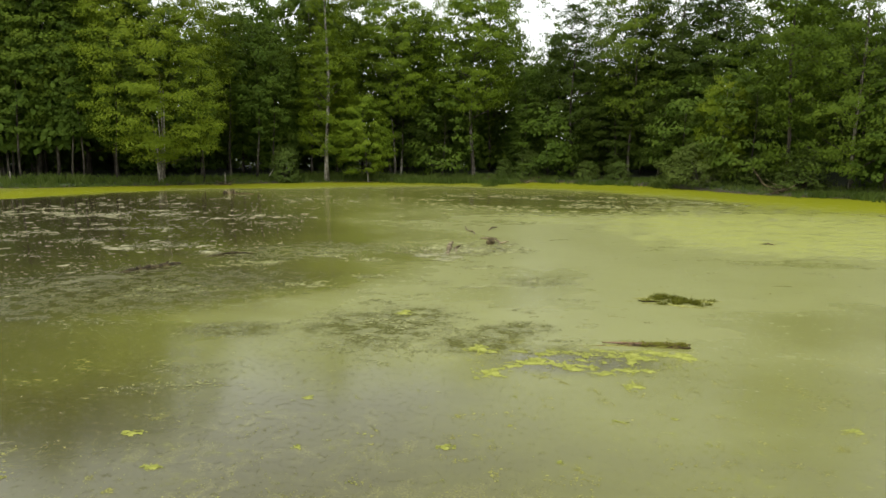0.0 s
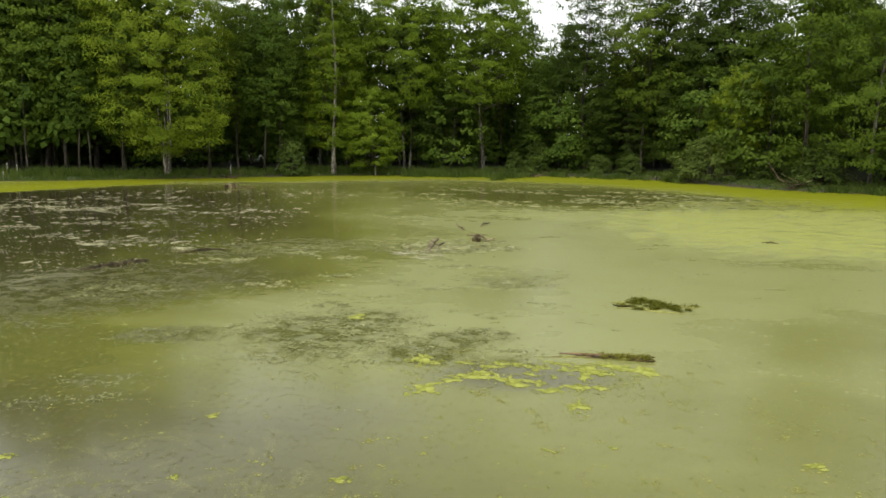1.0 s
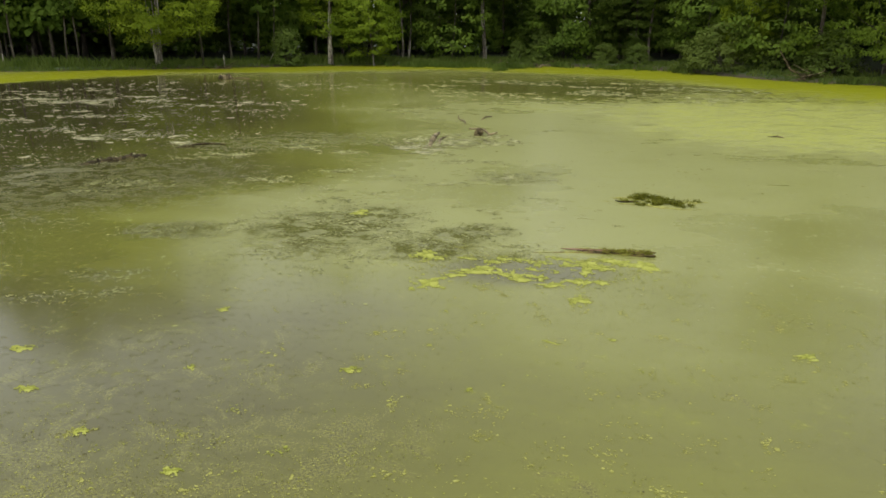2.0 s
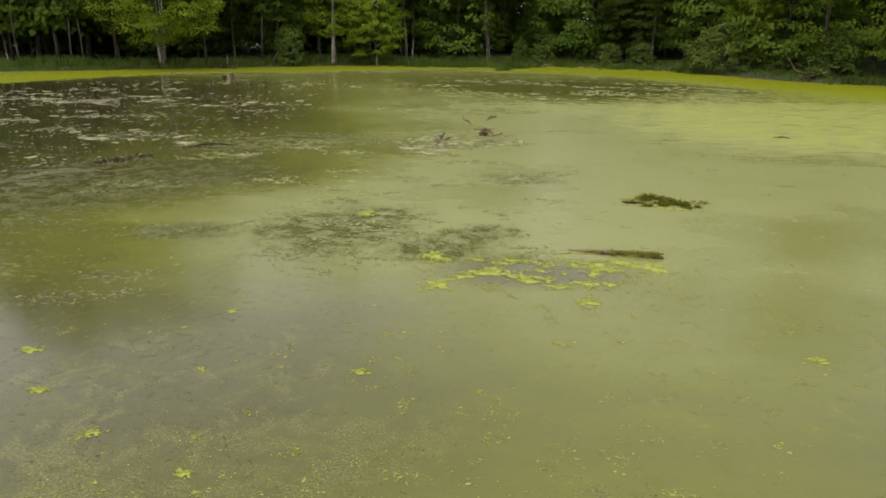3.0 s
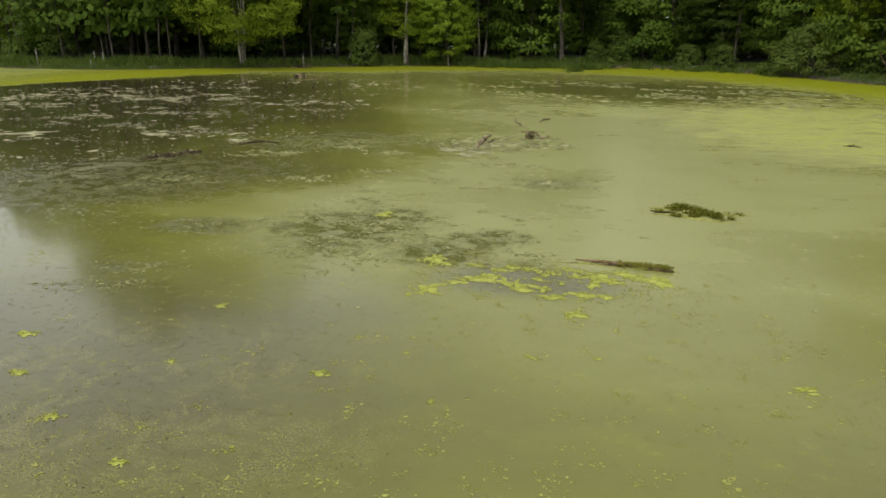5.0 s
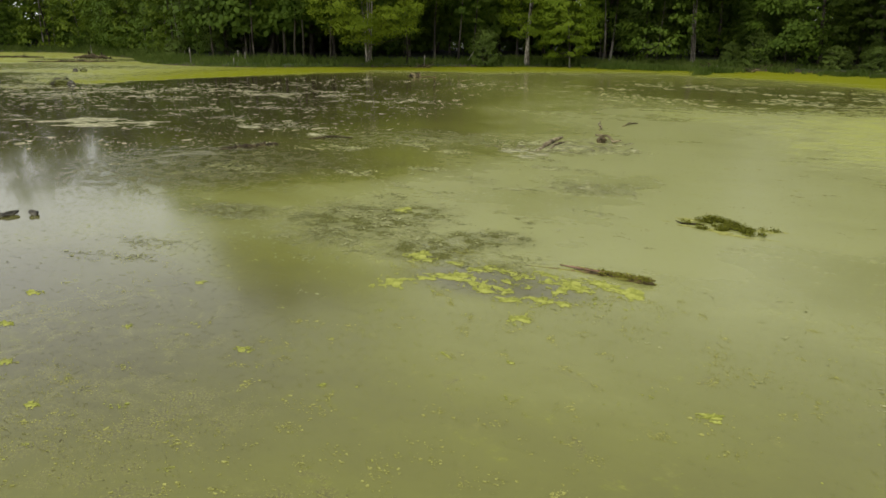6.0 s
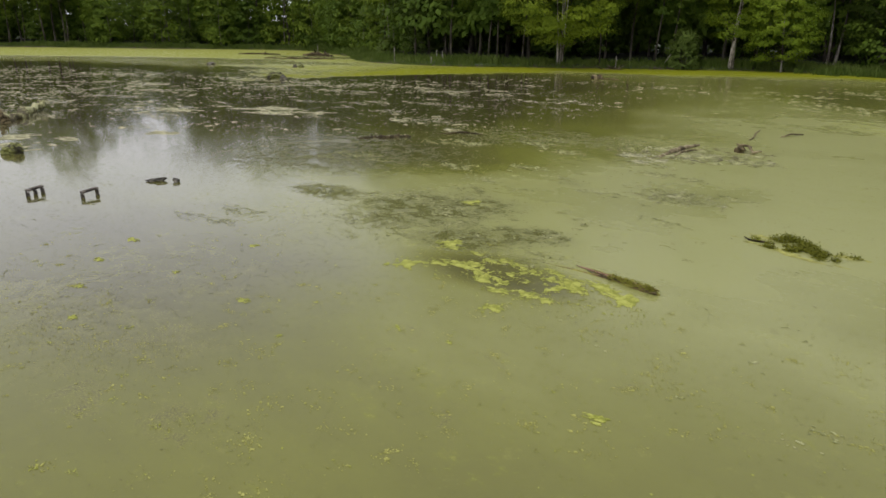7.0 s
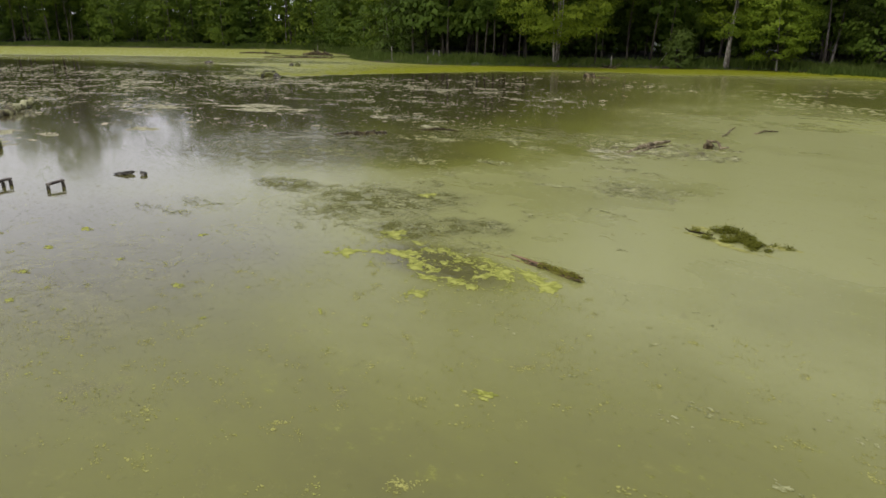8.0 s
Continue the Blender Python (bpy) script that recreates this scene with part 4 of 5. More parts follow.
willow = shrub("willow_shrub", "grey-green bushy willow shrub hanging over the bank", 5, 3.6, 3.1, 340, 30, 0.17, LEAF_WILLOW)
willow.matrix_basis = rest(15.9, 66.0, 20, 1.08, 1.0)
bush = shrub("bush", "rounded light green bush on the grassy bank", 9, 1.6, 3.2, 150, 24, 0.19, LEAF_SHRUB)
bush.matrix_basis = rest(-26.4, 67.4, 0)
for x, y, turn, sc, sz in ((-0.6, 78.0, 50, 1.0, 0.9), (20.2, 62.6, 120, 1.1, 0.62), (6.2, 77, 80, 0.9, 0.55), (9.3, 74.5, 200, 0.8, 0.55), (-3.4, 78.5, 90, 0.7, 0.6), (22.5, 58.6, 30, 1.2, 0.9),
                           (-60.5, 56.5, 20, 0.9, 0.6), (-96, 70, 60, 1.2, 0.8), (-122, 56, 0, 1.5, 1.0)):
    copy_thing(bush, rest(x, y, turn, sc, sz))


# ---- floating cover on the water ----
def flakes(name, label, seed, x, y, size, mat, z=0.006, sides=7, thin=0.45):
    """Thin ragged floating flakes with a slightly raised middle, joined."""
    rng = np.random.default_rng(seed)
    n = len(x)
    a = np.arange(sides)[None, :] * 2 * np.pi / sides + rng.uniform(0, 6.28, (n, 1))
    r = size[:, None] * rng.uniform(0.25, 1.25, (n, sides))
    el, tw = rng.uniform(thin, 1.0 if thin > 0.3 else 0.5, (n, 1)), rng.uniform(-0.6, 0.6, (n, 1)) if thin > 0.3 else rng.normal(0.3, 0.9, (n, 1))
    u, w = np.cos(a) * r, np.sin(a) * r * el
    px, py = x[:, None] + u * np.cos(tw) - w * np.sin(tw), y[:, None] + u * np.sin(tw) + w * np.cos(tw)
    rim = np.stack([px, py, np.full_like(px, z)], 2)
    mid = np.stack([x, y, z + 0.001 + np.minimum(size * 0.12, 0.02)], 1)[:, None, :]
    v = np.concatenate([rim, mid], 1).reshape(-1, 3)
    k = np.arange(n) * (sides + 1)
    f = np.concatenate([np.stack([k + j, k + (j + 1) % sides, k + sides], 1) for j in range(sides)], 0)
    return tagged(mesh_object(name, v, f, mat), label, "algae", kind="stuff")


def scatter(seed, n, x0, x1, y0, y1, density):
    rng = np.random.default_rng(seed)
    x, y = rng.uniform(x0, x1, n), rng.uniform(y0, y1, n)
    k = rng.uniform(0, 1, n) < density(x, y)
    return x[k], y[k], rng


x, y, r = scatter(51, 110000, -75, -7, 4, 52, dark_cover)
flakes("algae_flakes", "pale dry flakes of algae drifting on dark water", 52, x, y, 0.022 + 0.2 * r.beta(1.0, 6, len(x)) * np.clip(np.hypot(x, y) / 22, 0.4, 2.3) * (1 - 0.3 * smooth(-30, -22, x)), SCUM_PALE)
x, y, r = scatter(55, 7000, -72, -8, 4, 46, lambda x, y: 0.75 * dark_cover(x, y))
flakes("algae_flakes", "broad ragged sheets of pale dry algae on dark water", 56, x, y, (0.06 + 0.36 * r.beta(1.0, 3.5, len(x))) * np.clip(np.hypot(x, y) / 26, 0.4, 1.6), SCUM_PALE, 0.007, 11)
x, y, r = scatter(53, 16000, -12, 20, 32, 58, lambda x, y: 0.45 * patch(x, y, 3.5, 45, 14, 8, -22, 0.4) * smooth(0.5, 0.62, fbm(x * 0.3, y * 0.8, 44)))
flakes("algae_flakes", "pale streaks of broken algae film on the water", 54, x, y, 0.06 + 0.42 * r.beta(1.0, 4, len(x)), SCUM_FILM)
# scraps of weed: dark, green and pale pieces in shallow rafts
RAFTS = ((-2.8, 12.3, 1.6, 1.6, 10, 0.7), (-0.35, 12.6, 0.75, 0.5, 20, 0.9), (-0.9, 11.55, 0.8, 0.5, 10, 1.0), (0.35, 11.35, 0.6, 0.25, 10, 0.7), (0.5, 11.9, 0.8, 0.3, 0, 0.4), (-5.75, 11.75, 0.85, 0.35, 12, 0.9), (-5.35, 9.45, 0.85, 0.25, 12, 0.28),
         (-5.65, 8.5, 0.5, 0.2, 15, 0.3), (-4.9, 8.8, 0.35, 0.2, 10, 0.5), (0.2, 17.5, 0.9, 0.6, 0, 0.4), (-2.1, 22.9, 1.9, 0.9, 10, 0.95), (-7.5, 21.5, 1.2, 0.6, 20, 0.5), (-4.2, 15.4, 0.6, 0.3, 0, 0.5),
         (-6.8, 21.0, 0.7, 0.4, 10, 0.9), (-5.9, 16.1, 0.8, 0.4, 20, 0.7), (-5.5, 20.3, 0.8, 0.4, 0, 0.6), (-2.6, 16.95, 0.5, 0.25, 0, 1.0), (-2.45, 15.4, 0.45, 0.22, 0, 1.0), (-1.3, 16.55, 0.5, 0.35, 0, 0.7), (-0.15, 14.1, 0.35, 0.2, 10, 1.0),
         (0.05, 17.3, 0.6, 0.4, 0, 1.0), (0.75, 18.1, 0.6, 0.3, 10, 0.7), (-1.5, 19.4, 0.6, 0.3, 0, 0.9), (-0.6, 19.4, 0.5, 0.25, 0, 0.7), (-3.65, 14.5, 0.55, 0.28, 10, 1.0), (-4.3, 17.5, 0.7, 0.25, 0, 0.7), (-4.6, 12.7, 0.6, 0.35, 15, 0.8),
         (-2.4, 20.4, 0.7, 0.3, 0, 0.8), (-8.7, 19.0, 1.0, 0.5, 30, 0.6), (-9.2, 14.6, 1.4, 0.7, 25, 0.5), (0.9, 15.3, 0.5, 0.2, 0, 0.5))


def rafts(x, y, power=1.0):
    d = 0 * x
    for cx, cy, rx, ry, turn, k in RAFTS:
        d = np.maximum(d, k * patch(x, y, cx, cy, rx, ry, turn, 0.6))
    return d * smooth(0.46, 0.58, 0.45 * fbm(x * 1.6, y * 2.2, 46) + 0.55 * fbm(x * 5.5, y * 7.0, 45)) * power


for seed, n, mat, lo, hi, power, label in ((61, 90000, WEED_ROT, 0.010, 0.034, 0.5, "dark scraps of rotting weed floating in loose rafts"), (62, 110000, SCUM_FILM, 0.012, 0.06, 1.3, "pale curled scraps of algae among floating weed")):
    x, y, r = scatter(seed, n, -10, 2, 8, 25, lambda x, y: rafts(x, y, power))
    flakes("weed_scraps", label, seed, x, y, r.uniform(lo, hi, len(x)) * np.clip(np.hypot(x, y) / 12, 1, 2), mat, 0.01, 6, 0.15)
x, y, r = scatter(63, 14000, -8, 8, 3.6, 12, lambda x, y: (0.15 * patch(x, y, -3.2, 5.2, 3.2, 2.0, 20, 0.5) + 0.3 * patch(x, y, -0.4, 5.9, 0.8, 0.45, 0, 0.5) + 0.02 + 0.10 * patch(x, y, 3, 8, 4, 3, 0, 0.6)) * smooth(0.48, 0.66, fbm(x * 1.6, y * 1.9, 47)))
x3, y3, r3 = scatter(69, 8000, -8, 3, 3.6, 10, lambda x, y: (0.2 * patch(x, y, -2.8, 5.3, 2.9, 2.3, 20, 0.6) + 0.3 * patch(x, y, -0.4, 5.9, 0.8, 0.45, 0, 0.5)) * smooth(0.45, 0.62, fbm(x * 2.0, y * 2.4, 47)))
flakes("algae_specks", "dark brownish specks of decaying algae near the surface", 70, x3, y3, 0.003 + 0.014 * r3.beta(1.1, 4, len(x3)), CRUMB, 0.003, 5)
r4 = np.random.default_rng(81)
hx, hy = r4.uniform(-6, 8, 240), r4.uniform(3.9, 11.5, 240)
many = r4.integers(6, 44, 240)
many = np.where((hx < -1) & (hy > 6), many // 3, many)
ang = np.repeat(r4.uniform(0, 3.14, 240), many)
u4, w4 = r4.normal(0, 0.10, len(ang)) * r4.uniform(0.3, 1, len(ang)), r4.normal(0, 0.05, len(ang)) * r4.uniform(0.3, 1, len(ang))
flakes("algae_wisps", "faint yellowish wisps of algae scattered over murky water", 82, np.repeat(hx, many) + u4 * np.cos(ang) - w4 * np.sin(ang), np.repeat(hy, many) + u4 * np.sin(ang) + w4 * np.cos(ang), 0.005 + 0.034 * r4.beta(1.0, 4.0, len(ang)), SCUM_WISP, 0.003, 6, 0.4)
r5 = np.random.default_rng(83)
hx, hy = r5.uniform(-5, 7, 46), r5.uniform(4.2, 10.5, 46)
many = r5.integers(5, 22, 46)
flakes("algae_wisps", "small bright yellow clusters of algae on murky water", 84, np.repeat(hx, many) + r5.normal(0, 0.045, many.sum()), np.repeat(hy, many) + r5.normal(0, 0.03, many.sum()), 0.005 + 0.024 * r5.beta(1.1, 3.5, many.sum()), SCUM, 0.004, 5)
x2, y2, r2 = scatter(67, 5000, -1.6, 3.4, 9.2, 12.2, lambda x, y: 0.8 * patch(x, y, 1.0, 10.85, 1.9, 0.75, 6, 0.5) * smooth(0.46, 0.62, fbm(x * 3, y * 3, 49)))
flakes("algae_flecks", "small bright yellow-green flecks of algae between floating mats", 68, x2, y2, 0.008 + 0.04 * r2.beta(1.1, 3.5, len(x2)), SCUM, 0.005, 6)
flakes("algae_specks", "small yellowish specks of algae just at the surface", 64, x, y, 0.006 + 0.026 * r.beta(1.1, 4, len(x)), SCUM, 0.003, 5)
x, y, r = scatter(65, 5000, -12, 14, 9, 32, lambda x, y: 0.10 + 0.3 * smooth(0.55, 0.7, fbm(x * 0.5, y * 0.7, 48)))
flakes("algae_specks", "sparse pale specks of algae on the green water", 66, x, y, 0.012 + 0.05 * r.beta(1.0, 6, len(x)), SCUM_PALE, 0.004, 5)

r6 = np.random.default_rng(87)
hx, hy = r6.uniform(-5, 12, 120), r6.uniform(9, 27, 120)
many = r6.integers(4, 18, 120)
wide = np.repeat(r6.uniform(0.06, 0.2, 120), many)
flakes("algae_wisps", "loose pale clusters of algae scraps on green water", 88, np.repeat(hx, many) + r6.normal(0, 1, many.sum()) * wide, np.repeat(hy, many) + r6.normal(0, 0.6, many.sum()) * wide, 0.012 + 0.075 * r6.beta(1.0, 3.5, many.sum()), SCUM_FILM, 0.004, 7, 0.35)
r7 = np.random.default_rng(89)
hx, hy = r7.uniform(-1, 8, 95), r7.uniform(5.2, 12, 95)
many = r7.integers(10, 46, 95)
wide = np.repeat(r7.uniform(0.05, 0.17, 95), many)
flakes("algae_wisps", "soft yellowish clumps of algae in murky green water", 90, np.repeat(hx, many) + r7.normal(0, 1, many.sum()) * wide, np.repeat(hy, many) + r7.normal(0, 0.7, many.sum()) * wide, 0.006 + 0.034 * r7.beta(1.0, 3.5, many.sum()), SCUM_WISP, 0.003, 6, 0.4)
for seed, n, mat, lo, hi, label in ((96, 1600, CRUMB, 0.03, 0.13, "brown sodden scraps of leaves round driftwood"), (97, 2600, SCUM_PALE, 0.02, 0.11, "pale scraps of dried scum round driftwood")):
    x, y, r = scatter(seed, n, -4.6, 0.2, 20.6, 25.4, lambda x, y: 0.8 * np.maximum(patch(x, y, -2.3, 22.6, 1.9, 0.9, 15, 0.5), 0.6 * patch(x, y, -1.4, 24.4, 0.9, 0.6, 0, 0.5)) * smooth(0.47, 0.58, fbm(x * 2.2, y * 2.2, seed)))
    flakes("scum_scraps", label, seed, x, y, r.uniform(lo, hi, len(x)), mat, 0.006 + 0.004 * (seed - 96), 7)
x, y, r = scatter(98, 900, -2.2, 2.2, 16.6, 18.8, lambda x, y: 0.5 * patch(x, y, 0.1, 17.6, 1.4, 0.7, 0, 0.5) * smooth(0.48, 0.6, fbm(x * 2.5, y * 2.5, 99)))
flakes("scum_scraps", "pale scraps of scum in a small loose raft", 98, x, y, r.uniform(0.015, 0.09, len(x)), SCUM_PALE, 0.006, 7)


DRIFT = ((-0.5, 6.0, 0.62, 0.42, 0, 1.0), (1.5, 5.35, 0.6, 0.3, 40, 0.8), (1.95, 4.6, 0.55, 0.16, 75, 0.6), (-2.4, 5.2, 2.3, 1.0, 12, 1.0), (-2.7, 6.7, 2.0, 1.2, 10, 0.45), (-0.35, 5.5, 0.5, 0.3, 30, 0.6))


def drift(x, y, power, seed):
    d = 0 * x
    for cx, cy, rx, ry, turn, k in DRIFT:
        d = np.maximum(d, k * patch(x, y, cx, cy, rx, ry, turn, 0.7))
    return power * d * (0.06 + 0.94 * smooth(0.47, 0.6, 0.6 * fbm(x * 2.6, y * 3.2, 91) + 0.4 * fbm(x * 9, y * 11, seed)))


for seed, n, mat, power, label in ((92, 22000, CRUMB, 0.75, "fine dark crumbs of decaying algae in loose drifts"), (93, 34000, SCUM_WISP, 0.9, "fine yellowish crumbs of algae in loose drifts"), (94, 16000, SCUM, 0.2, "fine bright crumbs of algae in loose drifts")):
    x, y, r = scatter(seed, n, -5.5, 3.2, 4.0, 8.2, lambda x, y: drift(x, y, power, seed))
    flakes("algae_crumbs", label, seed, x, y, 0.0035 + 0.022 * r.beta(1.0, 5, len(x)), mat, 0.003, 5)


def mat_patch(x, y, rx, ry, turn, seed, mat=SCUM, label="bright yellow-green ragged mat of floating algae"):
    """A ragged floating mat: a thin sheet with an eaten-out rim and holes."""
    rng = np.random.default_rng(seed)
    n = 34
    u, w = np.meshgrid(np.linspace(-1.5, 1.5, n), np.linspace(-1.5, 1.5, n))
    fall = 1.02 - np.hypot(u, w) ** 1.3 * 0.62
    field = fall + 1.6 * (fbm(u * 1.5 + seed * 3.7, w * 1.5 + seed, seed, 2) - 0.5) + 1.7 * (fbm(u * 5.5 + seed, w * 4.5, seed + 5, 3) - 0.5)
    ju, jw = u + rng.uniform(-0.035, 0.035, u.shape), w + rng.uniform(-0.035, 0.035, u.shape)
    z = 0.003 + 0.004 * smooth(0.5, 0.95, field) + rng.uniform(0, 0.0015, u.shape)
    cell = (field[:-1, :-1] + field[1:, :-1] + field[:-1, 1:] + field[1:, 1:]) / 4 > 0.52
    i = (np.arange(n - 1)[:, None] * n + np.arange(n - 1)[None, :])[cell]
    f = np.stack([i, i + 1, i + n + 1, i + n], 1)
    used, inv = np.unique(f, return_inverse=True)
    v = np.stack([ju.ravel() * rx, jw.ravel() * ry, z.ravel()], 1)[used]
    ob = mesh_object("algae_mat", v, inv.reshape(f.shape), mat, None, "", True)
    ob.matrix_basis = pose(x, y, 0, 0, 0, turn)
    return tagged(ob, label, "algae", "algae mats by the log" if mat is SCUM else "pale algae mats")


for k, (x, y, rx, ry, turn) in enumerate(((-0.58, 10.0, 0.22, 0.30, 20), (-0.33, 10.36, 0.2, 0.13, 15), (-0.03, 10.58, 0.26, 0.14, 20), (0.24, 10.74, 0.18, 0.14, -20), (0.46, 10.55, 0.16, 0.13, -40), (0.72, 10.4, 0.17, 0.13, -10),
                                           (0.77, 11.25, 0.13, 0.10, 0), (1.05, 11.15, 0.18, 0.13, 10), (1.0, 10.47, 0.11, 0.09, 0), (1.28, 11.4, 0.16, 0.1, 0), (1.5, 11.15, 0.12, 0.12, 0), (1.75, 11.28, 0.15, 0.24, 70),
                                           (1.68, 10.9, 0.12, 0.2, -10), (1.56, 10.42, 0.15, 0.1, 20), (2.1, 11.5, 0.2, 0.1, 0), (1.2, 10.2, 0.14, 0.09, 15), (0.3, 11.1, 0.14, 0.08, 10), (-0.15, 11.2, 0.16, 0.08, 0), (2.0, 11.1, 0.16, 0.1, 20))):
    mat_patch(x, y, rx * 1.12, ry * 1.12, turn, 200 + k)
for k, (x, y, rx, ry, turn) in enumerate(((2.35, 11.38, 0.24, 0.13, -10), (2.66, 11.3, 0.17, 0.16, -20), (1.92, 10.46, 0.11, 0.08, 0), (1.58, 9.7, 0.12, 0.13, 0), (0.41, 11.26, 0.1, 0.07, 0), (-0.88, 11.25, 0.16, 0.2, 30),
                                           (-0.62, 11.12, 0.1, 0.1, 0), (0.9, 10.85, 0.1, 0.07, 0), (1.25, 10.75, 0.09, 0.07, 30), (-3.1, 8.53, 0.11, 0.08, 10), (-4.1, 6.29, 0.13, 0.08, -10), (-3.06, 5.72, 0.08, 0.07, 0),
                                           (-1.92, 5.33, 0.09, 0.07, 0), (-0.94, 7.27, 0.12, 0.09, 0), (0.39, 7.07, 0.05, 0.05, 0), (1.2, 8.33, 0.12, 0.04, -25))):
    mat_patch(x, y, rx * (1.25 if y > 9 else 0.8), ry * (1.25 if y > 9 else 0.8), turn, 230 + k)
for k, (x, y, rx, ry, turn) in enumerate(((1.94, 8.53, 0.06, 0.04, 0), (-0.2, 8.0, 0.04, 0.03, 0), (4.13, 8.47, 0.14, 0.07, 20), (-2.72, 13.6, 0.17, 0.2, 0), (-4.85, 7.08, 0.12, 0.08, 0), (-2.7, 7.0, 0.05, 0.05, 0))):
    mat_patch(x, y, rx, ry, turn, 260 + k)
for k, (x, y, rx, ry, turn) in enumerate(((-21.4, 18.6, 2.6, 1.0, 30), (-17.2, 12.3, 0.9, 0.4, 20), (-18.0, 9.2, 0.6, 0.3, 10), (-17.4, 7.6, 0.9, 0.8, 0), (-19.5, 8.0, 0.8, 0.6, 30), (-3.5, 21.4, 0.5, 0.35, 0), (-2.6, 21.3, 0.35, 0.3, 10),
                                           (-1.9, 23.0, 0.4, 0.3, 0), (-2.5, 22.9, 0.3, 0.25, 0), (-2.8, 20.6, 0.4, 0.25, 0), (3.3, 15.25, 0.75, 0.16, -8), (2.75, 15.85, 0.3, 0.12, 0), (4.1, 15.8, 0.35, 0.14, 0), (0.25, 17.4, 0.3, 0.16, 0),
                                           (-24.0, 15.5, 1.2, 0.5, 20), (-14.6, 21.0, 0.5, 0.3, 0))):
    mat_patch(x, y, rx, ry, turn, 300 + k, SCUM_WISP if abs(x) < 6 and 14 < y < 17 else SCUM_PALE, "pale dry ragged sheet of floating algae")


# ---- wood and stones in the water ----
def log_thing(name, label, pts, radii, mat, seed, knots=2, group=""):
    """A worn log: an uneven tapered stem with a broken end and a few stubs."""
    rng = np.random.default_rng(seed)
    root = thing(name, label, "log", group)
    P = np.array(pts, float)
    t = np.linspace(0, 1, len(P))
    fine = np.linspace(0, 1, 16)
    line = np.stack([np.interp(fine, t, P[:, i]) for i in range(3)], 1)
    line[1:-1] += rng.normal(0, 0.35 * min(radii), (14, 3))
    rad = np.interp(fine, np.linspace(0, 1, len(radii)), radii) * rng.uniform(0.74, 1.2, 16)
    tb = Tubes()
    tb.add([tuple(p) for p in line], list(rad), 10, 0.10, rng)
    tb.build("stem", mat, root)
    for k in range(knots):
        i = int(rng.integers(3, 12))
        d = np.array([rng.normal(), rng.normal(), 1.2])
        d /= np.linalg.norm(d)
        tb = Tubes()
        tb.add([tuple(line[i]), tuple(line[i] + d * rad[i] * 1.4), tuple(line[i] + d * rad[i] * rng.uniform(1.8, 3.0))], [rad[i] * 0.5, rad[i] * 0.4, rad[i] * 0.22], 7, 0.1, rng)
        tb.build("stub", mat, root)
    return root


def moss_on(root, a, b, width, n, seed, size=0.025, mat=None, up=0.05):
    """Short moss and weed grown along a line on top of a thing."""
    rng = np.random.default_rng(seed)
    t = rng.uniform(0, 1, n)[:, None]
    c = np.array(a) * (1 - t) + np.array(b) * t + np.stack([rng.normal(0, width, n), rng.normal(0, width, n), np.full(n, up)], 1)
    v, q, nr = leaves(rng, c, np.full(n, 0.05), np.tile((0, 0, 1.0), (n, 1)), 10, size, 0.4, 0.3)
    return tagged(mesh_object("moss", v, q, mat or WEED, root), "short olive-green moss", kind="stuff")


fallen = log_thing("floating_log", "half-sunk mossy brown log among yellow algae", [(0.85, 11.68, -0.006), (1.4, 11.78, -0.002), (1.8, 11.83, 0.0), (2.15, 11.86, 0.008), (2.55, 11.84, 0.014), (2.78, 11.83, 0.016), (2.9, 11.82, 0.0)], [0.008, 0.014, 0.028, 0.05, 0.07, 0.06, 0.02], WOOD_MOSSY, 3, 3)
red = Tubes()
red.add([(1.34, 11.95, 0.012), (1.55, 11.925, 0.02), (1.8, 11.89, 0.03), (2.1, 11.86, 0.048), (2.3, 11.855, 0.055)], [0.006, 0.012, 0.018, 0.018, 0.008], 7, 0.3, np.random.default_rng(44))
red.build("splinter", WOOD_RED, fallen, "bare reddish splinter")
for dy, dz, r0, k in ((0.035, 0.018, 0.022, 1), (-0.04, 0.004, 0.026, 2), (0.0, 0.04, 0.018, 3)):
    strip = Tubes()
    g2 = np.random.default_rng(40 + k)
    strip.add([(1.5 + 0.05 * k + 0.16 * i + g2.normal(0, 0.02), 11.925 - 0.0145 * i + dy + g2.normal(0, 0.008), 0.006 + 0.003 * i + dz + g2.normal(0, 0.005)) for i in range(9)], [r0 * g2.uniform(0.6, 1.25) * (0.25 + 0.75 * min(1.0, i / 4)) for i in range(9)], 6, 0.25, g2)
    strip.build("bark_strip", WOOD_MOSSY if k != 2 else WOOD_WET, fallen)
moss_on(fallen, (2.0, 11.87, 0.03), (2.8, 11.82, 0.055), 0.03, 150, 4, 0.024, MOSS, 0.02)
log_thing("sunken_log", "dark waterlogged log lying among pale flakes", [(-11.7, 16.9, -0.05), (-11.2, 17.7, 0.02), (-10.75, 18.6, -0.02)], [0.07, 0.10, 0.06], WOOD_WET, 5, 3)
log_thing("sunken_branch", "thin dark branch lying at the water surface", [(-10.7, 19.8, -0.02), (-10.1, 20.6, 0.05), (-9.4, 20.9, 0.0)], [0.03, 0.035, 0.02], WOOD_WET, 6, 2)
log_thing("driftwood", "bleached pinkish slab of driftwood lying in the scum", [(-2.82, 21.8, -0.03), (-2.92, 22.9, 0.05), (-2.98, 23.8, 0.07), (-3.02, 24.7, 0.02)], [0.06, 0.09, 0.08, 0.04], WOOD_PALE, 7, 0)
